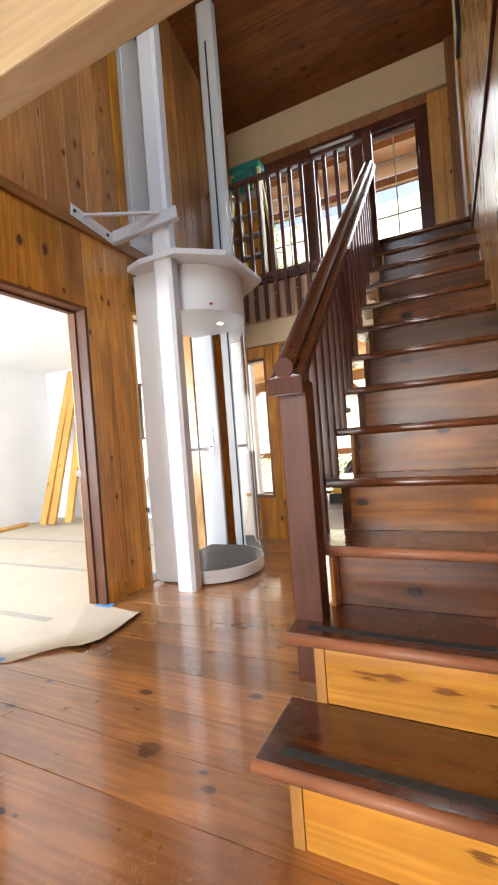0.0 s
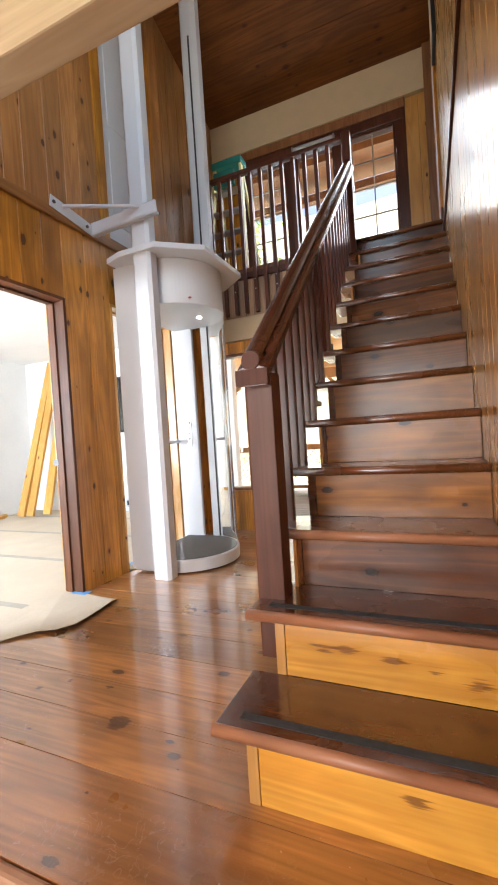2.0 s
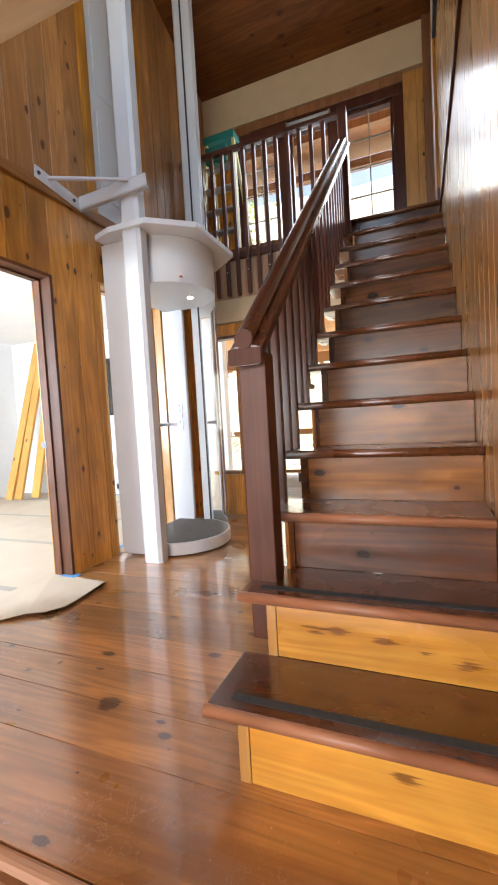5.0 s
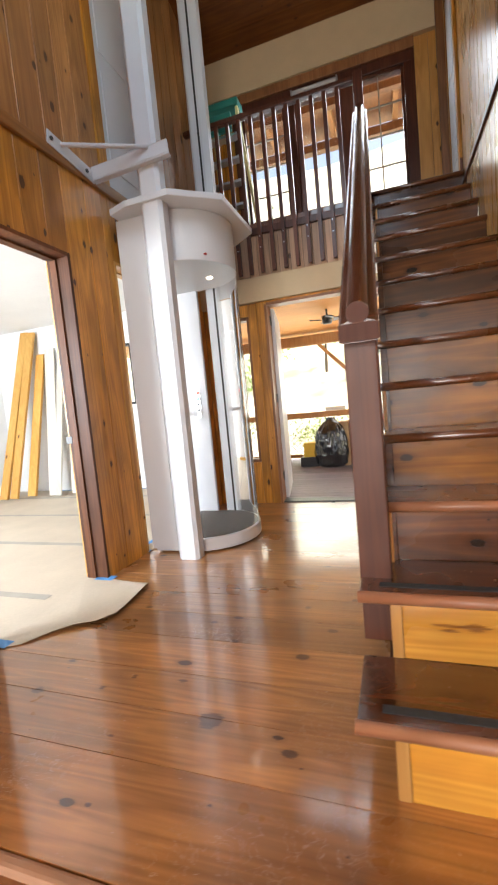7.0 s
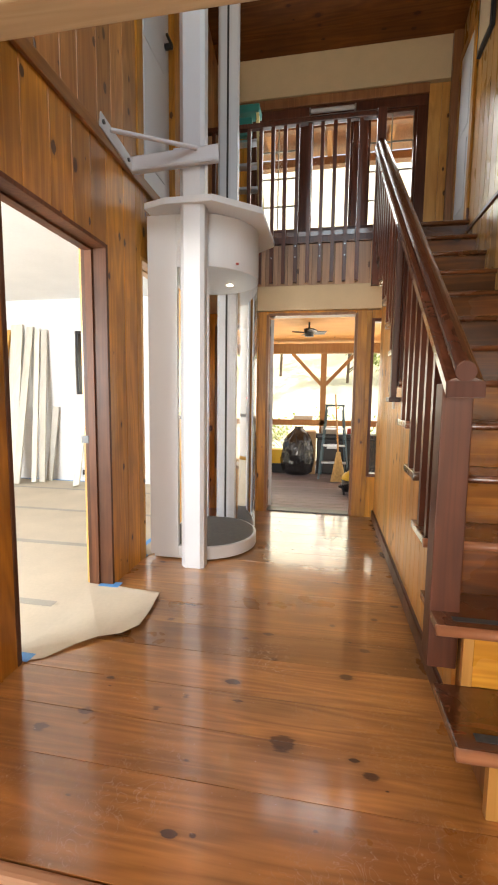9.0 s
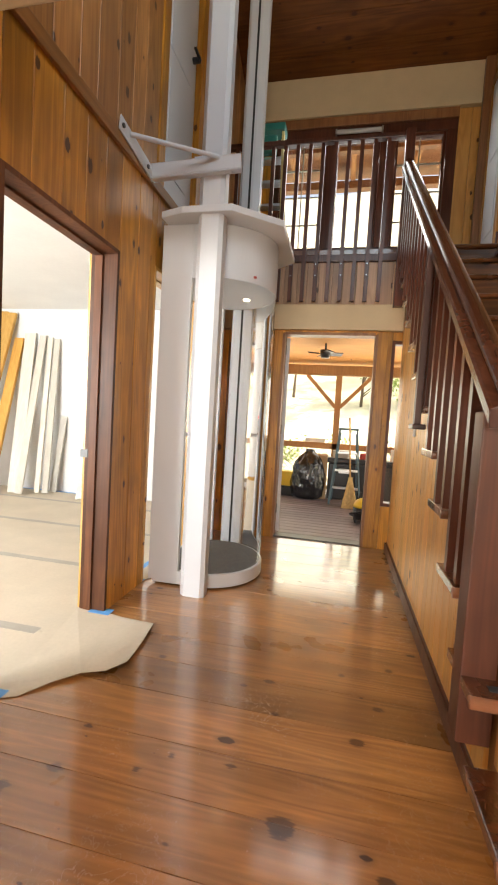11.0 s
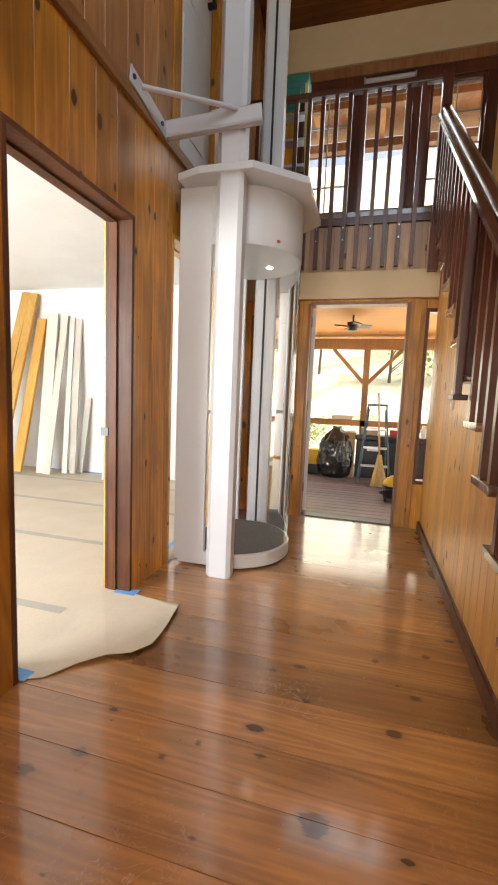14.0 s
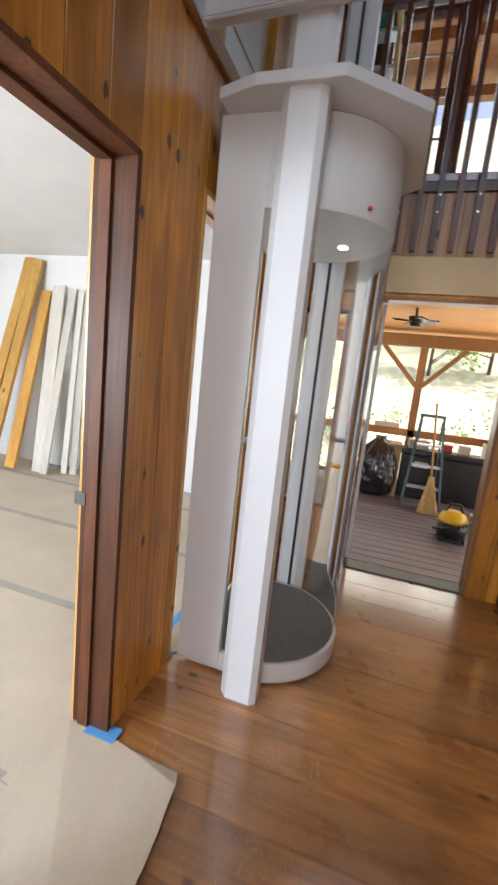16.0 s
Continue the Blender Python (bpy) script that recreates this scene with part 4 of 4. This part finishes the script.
for b, t, w in (((-3.50, 3.42, 0.03), (-3.40, 4.07, 2.40), 0.13), ((-3.36, 3.46, 0.03), (-3.27, 4.06, 2.38), 0.13), ((-3.20, 3.62, 0.03), (-3.16, 4.08, 2.05), 0.14)):
    leaning("long yellow lumber board leaning on the drywall", M["lumber"], b, t, w, 0.04)
for b, t, w in (((-2.88, 3.70, 0.02), (-3.00, 4.09, 2.12), 0.17), ((-2.77, 3.66, 0.02), (-2.80, 4.085, 2.09), 0.10), ((-2.63, 3.82, 0.02), (-2.69, 4.09, 2.07), 0.075), ((-2.53, 3.85, 0.02), (-2.59, 4.09, 2.05), 0.085), ((-2.50, 3.96, 0.02), (-2.45, 4.09, 1.02), 0.09), ((-1.95, 3.72, 0.02), (-2.08, 4.09, 0.62), 0.09)):
    leaning("white primed board leaning on the drywall", M["lumber_white"], b, t, w, 0.022)
for y0, y1, x in ((1.4, 3.5, -3.95), (1.2, 3.4, -3.86)):
    tagged(part("floor_lumber", box((x - 0.04, y0, 0.003), (x + 0.04, y1, 0.045), 0.003), M["lumber"]), "yellow lumber lying on the paper along the wall", "board")
outlet = thing("wall_outlet", "small white wall outlet with a dark opening on drywall", "outlet")
part("plate", box((-2.12, WY - 0.008, 0.06), (-2.03, WY - 0.0005, 0.19), 0.002), M["white"], outlet)
part("socket", box((-2.095, WY - 0.011, 0.09), (-2.055, WY - 0.0075, 0.16)), M["black"], outlet)
tagged(part("painter_tape", box((-3.2, WY - 0.045, 0.0026), (-1.5, WY - 0.003, 0.0034)), M["tape"]), "blue painter's tape along the foot of the drywall", "tape")

# paper tongue that reaches out of the doorway
sheet = prism([(-0.24, 0.43), (-0.07, 0.415), (-0.01, 0.445), (0.07, 0.555), (0.15, 0.63), (0.24, 0.675), (0.295, 0.765), (0.292, 0.86), (0.282, 0.96), (0.27, 1.03), (0.262, 1.10), (0.242, 1.155), (0.05, 1.165), (-0.09, 1.19), (-0.24, 1.18)], 0.0035, 0.0062)
for v in sheet.verts:
    if v.co.x > 0.0 and v.co.y < 1.14:
        v.co.z += 0.016 * min(1.0, v.co.x / 0.12)
paper = tagged(part("floor_paper", sheet, M["paper"]), "torn brown protection paper lying across the doorway", "paper")
for y0, y1, x0, x1 in ((0.40, 0.46, -0.16, -0.06), (1.155, 1.225, -0.16, -0.03)):
    tagged(part("painter_tape", box((x0, y0, 0.0072), (x1, y1, 0.008)), M["tape"]), "strip of blue painter's tape on the paper", "tape")

tagged(part("floor_paper", prism([(-0.24, 1.69), (-0.10, 1.68), (-0.05, 1.735), (-0.055, 1.85), (-0.07, 1.99), (-0.10, 2.12), (-0.115, 2.24), (-0.15, 2.42), (-0.24, 2.47)], 0.0035, 0.007), M["paper"]), "torn brown protection paper in the narrow doorway", "paper")
for x0, x1, y0, y1 in ((-0.17, -0.07, 1.665, 1.705), (-0.21, -0.17, 1.80, 2.30)):
    tagged(part("painter_tape", box((x0, y0, 0.0072), (x1, y1, 0.008)), M["tape"]), "strip of blue painter's tape on the paper", "tape")

# ---- porch ----
DZ = -0.10
dk = thing("floor_porch", "weathered grey porch deck of planks", "deck", kind="structure")
part("deck_frame", box((-0.22, E1 + 0.02, DZ - 0.3), (4.5, 7.0, DZ - 0.03)), M["bark"], dk)
y = E1 + 0.03
shared = mesh_of(box((-3.7, -0.066, -0.028), (3.7, 0.066, 0.0), 0.004), M["deck"], "plank")
short = mesh_of(box((-2.35, -0.066, -0.028), (2.35, 0.066, 0.0), 0.004), M["deck"], "plank")
while y < 6.95:
    piece("plank", shared if y > WY + 0.14 else short, dk, pose(0.75 if y > WY + 0.14 else 2.14, y + 0.07, DZ))
    y += 0.14
tagged(part("ceiling_porch", add_box(add_bar(bar((2.14, E1, 2.52), (2.14, 7.1, 2.12), 4.72, 0.04), (-1.7, WY + 0.14, 2.427), (-1.7, 7.1, 2.12), 2.96, 0.04), (-0.2, E1, 2.6), (4.5, 7.2, 2.66)), M["porch_ceiling"]), "orange plywood porch ceiling", "ceiling", kind="structure")
pf = thing("porch_pergola", "timber porch beam on posts with diagonal braces", "porch")
BY = 6.45
part("beam", box((-3.0, BY - 0.07, 1.955), (4.5, BY + 0.07, 2.12), 0.006), M["porch_beam"], pf)
for px in (-1.7, 1.105, 3.9):
    part("post", box((px - 0.05, BY - 0.05, DZ), (px + 0.05, BY + 0.05, 1.955), 0.005), M["porch_beam"], pf)
    for s in (-1, 1):
        part("brace", bar((px + s * 0.04, BY, 1.42), (px + s * 0.54, BY, 1.955), 0.06, 0.09, (0, 1, 0), 0.004), M["porch_beam"], pf)
rl = thing("porch_railing", "porch railing with brown rails and pale diagonal lattice", "railing")
part("top_rail", box((-3.0, BY - 0.05, 0.70), (4.5, BY + 0.05, 0.80), 0.005), M["porch_beam"], rl)
part("bottom_rail", box((-3.0, BY - 0.03, 0.0), (4.5, BY + 0.03, 0.06), 0.005), M["porch_beam"], rl)
bm = bmesh.new()
x = -2.9
while x < 1.2:
    for s in (-1, 1):
        add_bar(bm, (x, BY - 0.008 * s, 0.06), (x + s * 0.64, BY - 0.008 * s, 0.70), 0.008, 0.03, (0, 1, 0))
    x += 0.10
tagged(part("lattice", bm, M["lumber_white"], rl), kind="stuff")

# ground and hillside beyond the porch
bm = bmesh.new()
N = 60
grid = []
for i in range(N + 1):
    row = []
    for j in range(N + 1):
        gx, gy = -300 + 600 * i / N, -300 + 600 * j / N
        d = max(0, gy - 9)
        row.append(bm.verts.new((gx, gy, -0.75 + 0.12 * min(d, 6) + 0.62 * min(max(0, d - 6), 90) + noise.noise((gx * 0.05, gy * 0.05, 0)) * min(2.0, d * 0.05))))
    grid.append(row)
for i in range(N):
    for j in range(N):
        bm.faces.new((grid[i][j], grid[i + 1][j], grid[i + 1][j + 1], grid[i][j + 1]))
tagged(part("ground", bm, M["ground"], smooth=True), "pale sunlit grassy slope beyond the porch", "ground", kind="structure")

# eaves over the upper porch
ev = thing("upper_porch_roof", "timber rafters and boards of the upper porch roof", "roof")
part("roof_boards", box((-2.5, BACK + 0.2, 5.16), (4.2, 6.4, 5.20)), M["trim"], ev)
for x in (-1.6, -0.7, 0.2, 1.1, 2.0, 2.9):
    part("rafter", box((x - 0.035, BACK + 0.2, 5.02), (x + 0.035, 6.3, 5.159), 0.004), M["porch_beam"], ev)
part("edge_beam", box((-2.5, 6.16, 4.90), (4.2, 6.30, 5.02), 0.005), M["trim"], ev)
part("purlin", box((-2.5, 5.2, 4.90), (4.2, 5.30, 5.02), 0.005), M["trim"], ev)
for x in (-2.3, 4.0):
    part("post", box((x - 0.06, 6.17, 2.7), (x + 0.06, 6.29, 4.90), 0.005), M["porch_beam"], ev)
part("deck_edge", box((-3.0, E1 + 1.0, 2.67), (4.5, 7.2, 2.72)), M["deck"], ev)

# ---- things on the porch ----


bm = bmesh.new()
RINGS, SEGS = 34, 72
prof = ((0.0, 0.24), (0.06, 0.33), (0.25, 0.37), (0.5, 0.36), (0.7, 0.32), (0.84, 0.24), (0.92, 0.15), (0.96, 0.09), (1.0, 0.11))
rows = []
for i in range(RINGS + 1):
    f = i / RINGS
    k = max(j for j in range(len(prof) - 1) if prof[j][0] <= f)
    (f0, r0), (f1, r1) = prof[k], prof[k + 1]
    r = r0 + (r1 - r0) * (f - f0) / (f1 - f0)
    row = []
    for j in range(SEGS):
        a = 2 * math.pi * j / SEGS
        fold = abs(noise.noise((math.cos(a) * 3.5, math.sin(a) * 3.5, f * 1.6))) + 0.5 * abs(noise.noise((math.cos(a) * 9, math.sin(a) * 9, f * 3.0)))
        q = r * (1 - (0.10 + 0.35 * f) * fold)
        p = Vector((q * math.cos(a) * 0.80, q * math.sin(a) * 0.76, f * 0.80))
        row.append(bm.verts.new(p + noise.noise_vector(p * 11) * 0.014 * min(1, f * 6)))
    rows.append(row)
for i in range(RINGS):
    for j in range(SEGS):
        bm.faces.new((rows[i][j], rows[i][(j + 1) % SEGS], rows[i + 1][(j + 1) % SEGS], rows[i + 1][j]))
bm.faces.new(rows[0][::-1])
bm.faces.new(rows[-1])
bagob = tagged(part("trash_bag", bm, M["bag"], smooth=True), "full shiny black plastic trash bag on the porch deck", "bag")
bagob.matrix_basis = pose(0.72, 6.02, DZ + 0.002, 0, 0, 20)

sl = thing("step_ladder", "blue-grey step ladder standing folded on the porch deck", "ladder")
LX, LY = 1.31, 5.70
for s in (-1, 1):
    part("side_rail", bar((LX + s * 0.23, LY - 0.10, DZ + 0.004), (LX + s * 0.13, LY + 0.12, 1.06), 0.05, 0.025, (1, 0, 0), 0.003), M["blue_grey"], sl)
    part("rear_rail", bar((LX + s * 0.20, LY + 0.36, DZ + 0.004), (LX + s * 0.12, LY + 0.15, 1.0), 0.03, 0.02, (1, 0, 0), 0.003), M["blue_grey"], sl)
for i in range(3):
    f = (i + 1) * 0.23
    z = DZ + 1.16 * f
    w = 0.23 - 0.10 * f
    part("step", box((LX - w, LY - 0.12 + 0.22 * f, z - 0.018), (LX + w, LY + 0.0 + 0.22 * f, z + 0.006), 0.003), M["alu"], sl)
part("top_cap", box((LX - 0.15, LY + 0.08, 1.05), (LX + 0.15, LY + 0.20, 1.085), 0.006), M["blue_grey"], sl)

br = thing("broom", "straw broom with wooden handle leaning on the ladder", "broom")
part("handle", rod((1.375, 5.46, 0.32), (1.31, 5.66, 1.24), 0.013), M["pine_light"], br)
bm = bmesh.new()
random.seed(4)
for i in range(150):
    a, b = random.uniform(-1, 1), random.uniform(-1, 1)
    add_bar(bm, (1.375 + a * 0.022, 5.46 + b * 0.015, 0.36), (1.385 + a * 0.115, 5.39 + b * 0.03, DZ + 0.004 + random.uniform(0, 0.03)), 0.006, 0.006)
tagged(part("bristles", bm, M["straw"], br, "pale straw bristles"), kind="stuff")
part("binding", bar((1.377, 5.45, 0.30), (1.375, 5.465, 0.36), 0.06, 0.045), M["straw"], br)

vc = thing("shop_vacuum", "yellow and black portable shop vacuum on the deck", "vacuum")
VX, VY = 1.55, 4.62
bm = rod((VX, VY, DZ + 0.05), (VX, VY, DZ + 0.20), 0.135, 0.145, 24)
part("tank", bm, M["black"], vc, "", True)
bm = bmesh.new()
bmesh.ops.create_icosphere(bm, subdivisions=3, radius=0.145, matrix=pose(VX, VY, DZ + 0.20))
for v in bm.verts:
    v.co.z = DZ + 0.20 + max(0, v.co.z - DZ - 0.20) * 0.85
part("motor_head", bm, M["yellow"], vc, "yellow plastic motor head", True)
part("carry_handle", add_rod(add_rod(rod((VX - 0.08, VY, DZ + 0.30), (VX - 0.05, VY, DZ + 0.38), 0.012), (VX + 0.08, VY, DZ + 0.30), (VX + 0.05, VY, DZ + 0.38), 0.012), (VX - 0.055, VY, DZ + 0.38), (VX + 0.055, VY, DZ + 0.38), 0.014), M["black"], vc)
for dx, dy in ((-0.11, -0.08), (0.11, -0.08), (-0.11, 0.08), (0.11, 0.08)):
    part("caster", rod((VX + dx - 0.012, VY + dy, DZ + 0.028), (VX + dx + 0.012, VY + dy, DZ + 0.028), 0.026), M["black"], vc)
bm = bmesh.new()
prev = None
for i in range(20):
    a = i / 19 * 4.2
    p = (VX + 0.17 * math.cos(a + 2.2), VY + 0.17 * math.sin(a + 2.2), DZ + 0.05 + 0.22 * i / 19)
    if prev:
        add_rod(bm, prev, p, 0.017, n=8)
    prev = p
part("hose", bm, M["black"], vc, "black ribbed hose", True)

ch = thing("storage_chest", "long black plastic storage chest against the porch railing", "chest")
part("body", box((1.03, 6.08, DZ + 0.004), (2.44, 6.38, 0.50), 0.02), M["black"], ch)
part("lid", box((1.01, 6.06, 0.505), (2.46, 6.39, 0.58), 0.02), M["black"], ch)
part("latch", box((1.20, 6.05, 0.34), (1.38, 6.079, 0.42), 0.006), M["steel"], ch)
tool = lambda name, label, cat, lo, hi, m: tagged(part(name, box(lo, hi, 0.008), M[m]), label, cat)
tool("cardboard_box", "flat brown cardboard box standing by the railing", "box", (0.82, 5.98, DZ + 0.004), (1.01, 6.35, 0.62), "card")
tool("tool_box", "small grey tool box on the storage chest", "box", (1.09, 6.11, 0.583), (1.35, 6.31, 0.70), "grey")
tool("paint_can", "red paint container on the storage chest", "container", (1.53, 6.16, 0.583), (1.65, 6.28, 0.68), "red_plastic")
tool("bucket_box", "pale container on the storage chest", "container", (1.73, 6.14, 0.583), (1.87, 6.28, 0.70), "lumber_white")
tool("parts_box", "brown wooden box on the storage chest", "box", (2.09, 6.11, 0.583), (2.35, 6.36, 0.86), "trim")
tool("spray_can", "slim white can on the storage chest", "can", (1.99, 6.08, 0.583), (2.05, 6.14, 0.78), "lumber_white")
tool("crate", "yellow crate low beside the trash bag", "crate", (0.24, 6.05, 0.06), (0.48, 6.30, 0.30), "yellow")
tool("tool_case", "black tool case under the yellow crate", "case", (0.18, 6.01, DZ + 0.004), (0.50, 6.33, 0.058), "black")
tool("railing_board", "white plank lying on the porch railing", "board", (0.60, BY - 0.05, 0.804), (0.94, BY + 0.05, 0.87), "lumber_white")
tool("plywood_sheet", "pale plywood offcut leaning low behind the side window", "board", (1.84, 4.85, DZ + 0.004), (2.42, 5.35, 0.03), "lumber_white")
tool("drill_case", "steel drill resting on the plywood offcut", "tool", (2.04, 4.98, 0.031), (2.22, 5.08, 0.09), "steel")

fan = thing("ceiling_fan", "dark ceiling fan under the porch ceiling", "fan")
FX, FY, FZ = 0.892, 5.30, 2.142
part("rod", rod((FX, FY, FZ + 0.04), (FX, FY, 2.29), 0.014), M["black"], fan)
part("motor", rod((FX, FY, FZ - 0.06), (FX, FY, FZ + 0.05), 0.065, 0.08, 20), M["black"], fan, "", True)
for i in range(4):
    a = math.radians(18 + 90 * i)
    part("blade", bar((FX + 0.09 * math.cos(a), FY + 0.09 * math.sin(a), FZ), (FX + 0.25 * math.cos(a), FY + 0.25 * math.sin(a), FZ + 0.005), 0.012, 0.11, (math.sin(a), -math.cos(a), 0.25)), M["black"], fan)

# ---- small things inside ----
sw = thing("light_switch", "pale light switch plate on the stair side boards", "switch")
part("plate", box((side(2.1) - 0.008, 2.07, 1.10), (side(2.1) + 0.002, 2.15, 1.225), 0.002), M["lumber_white"], sw)
part("toggle", box((side(2.1) - 0.014, 2.10, 1.15), (side(2.1) - 0.007, 2.12, 1.18), 0.002), M["white"], sw)

pf2 = thing("picture_frame", "slim dark picture frame on the stair wall", "picture")
part("frame", box((RIGHT - 0.03, 2.72, 4.05), (RIGHT - 0.001, 3.06, 4.62), 0.005), M["black"], pf2)
part("print", box((RIGHT - 0.033, 2.76, 4.09), (RIGHT - 0.0295, 3.02, 4.58)), M["cream"], pf2)

tl = thing("stepladder", "teal-topped yellow fibreglass stepladder on the landing", "ladder")
TX, TY = 0.27, 3.26
for s in (-1, 1):
    part("side_rail", bar((TX + s * 0.22, TY - 0.10, TOP + 0.004), (TX + s * 0.155, TY + 0.06, 3.97), 0.06, 0.025, (1, 0, 0), 0.003), M["pale_yellow"], tl)
    part("rear_rail", bar((TX + s * 0.20, TY + 0.38, TOP + 0.004), (TX + s * 0.14, TY + 0.13, 3.95), 0.045, 0.02, (1, 0, 0), 0.003), M["pale_yellow"], tl)
for i in range(4):
    f = (i + 1) * 0.195
    z = TOP + 1.21 * f
    w = 0.22 - 0.065 * f
    part("step", box((TX - w, TY - 0.13 + 0.16 * f, z - 0.02), (TX + w, TY - 0.03 + 0.16 * f, z + 0.005), 0.003), M["alu"], tl)
part("top_cap", box((TX - 0.18, TY + 0.0, 3.972), (TX + 0.18, TY + 0.17, 4.04), 0.012), M["teal"], tl, "teal plastic ladder top")
part("tool_tray", box((TX - 0.12, TY - 0.08, 3.70), (TX + 0.12, TY - 0.03, 3.87), 0.01), M["teal"], tl, "teal plastic ladder brace")

bl = thing("roller_blind", "white rolled-up blind above the middle window", "blind")
part("tube", rod((0.93, BACK - 0.04, Z1 + 0.03), (1.37, BACK - 0.04, Z1 + 0.03), 0.022, n=16), M["white"], bl, "", True)
part("bracket", box((0.912, BACK - 0.06, Z1 + 0.01), (0.928, BACK - 0.013, Z1 + 0.055)), M["steel"], bl)
part("bracket", box((1.372, BACK - 0.06, Z1 + 0.01), (1.388, BACK - 0.013, Z1 + 0.055)), M["steel"], bl)

# ---- trees and shrubs on the slope ----


def slope_z(x, y):
    d = max(0, y - 9)
    return -0.75 + 0.12 * min(d, 6) + 0.62 * min(max(0, d - 6), 90) + noise.noise((x * 0.05, y * 0.05, 0)) * min(2.0, d * 0.05)


def leaves(bm, centre, radius, count, size):
    for _ in range(count):
        d = Vector((random.gauss(0, 1), random.gauss(0, 1), random.gauss(0, 0.8)))
        p = Vector(centre) + d * radius * 0.5
        a, b = Vector((random.uniform(-1, 1), random.uniform(-1, 1), random.uniform(-1, 1))).normalized(), Vector((random.uniform(-1, 1), random.uniform(-1, 1), random.uniform(-1, 1))).normalized()
        c = a.cross(b)
        s = size * random.uniform(0.6, 1.3)
        bm.faces.new([bm.verts.new(p + q) for q in (a * s, c * s * 0.5, -a * s, -c * s * 0.5)])


def tree(x, y, h, spread, label):
    z = slope_z(x, y) - 0.1
    t = thing("tree", label, "tree", "trees on the slope")
    bm = rod((x, y, z), (x + 0.1, y, z + h * 0.75), h * 0.016, h * 0.007, 10)
    tips = []
    for i in range(9):
        a, f = random.uniform(0, 6.28), random.uniform(0.3, 0.75)
        r = spread * random.uniform(0.4, 0.9)
        p, q = (x + 0.1 * f, y, z + h * f), (x + r * math.cos(a), y + r * math.sin(a), z + h * (f + random.uniform(0.05, 0.25)))
        add_rod(bm, p, q, h * 0.006, h * 0.002, 6)
        tips.append(q)
    part("trunk", bm, M["bark"], t)
    bm = bmesh.new()
    for q in tips:
        leaves(bm, q, spread * 0.45, 130, 0.022 * h)
    leaves(bm, (x, y, z + h * 0.9), spread * 0.5, 160, 0.022 * h)
    part("crown", bm, M["leaf"], t)


random.seed(11)
for x, y, h, sp in ((-4.5, 19, 7, 2.4), (6.5, 20, 7, 2.4), (-9, 25, 9, 3.0), (-3.4, 15.5, 4.6, 1.5), (-0.9, 17.5, 4.6, 1.6), (1.9, 16.5, 4.6, 1.5), (3.9, 17.0, 4.8, 1.7), (6.0, 16.0, 4.6, 1.6)):
    tree(x, y, h, sp, "leafy green tree on the pale slope")
for i, (x, y, r) in enumerate(((-0.6, 11.5, 0.7), (0.6, 13.0, 0.8), (2.4, 12.0, 0.7), (-3.2, 12.5, 0.9), (3.8, 13.5, 0.9))):
    bm = bmesh.new()
    z = slope_z(x, y)
    for k in range(7):
        leaves(bm, (x + random.uniform(-r, r) * 0.7, y + random.uniform(-r, r) * 0.5, z + random.uniform(0.2, 1.0) * r), r * 0.6, 90, 0.06)
        add_rod(bm, (x, y, z - 0.05), (x + random.uniform(-r, r) * 0.6, y + random.uniform(-r, r) * 0.4, z + r * 0.8), 0.02, 0.006, 5)
    tagged(part("shrub", bm, M["leaf"]), "loose green shrub on the pale slope", "shrub", "shrubs on the slope")
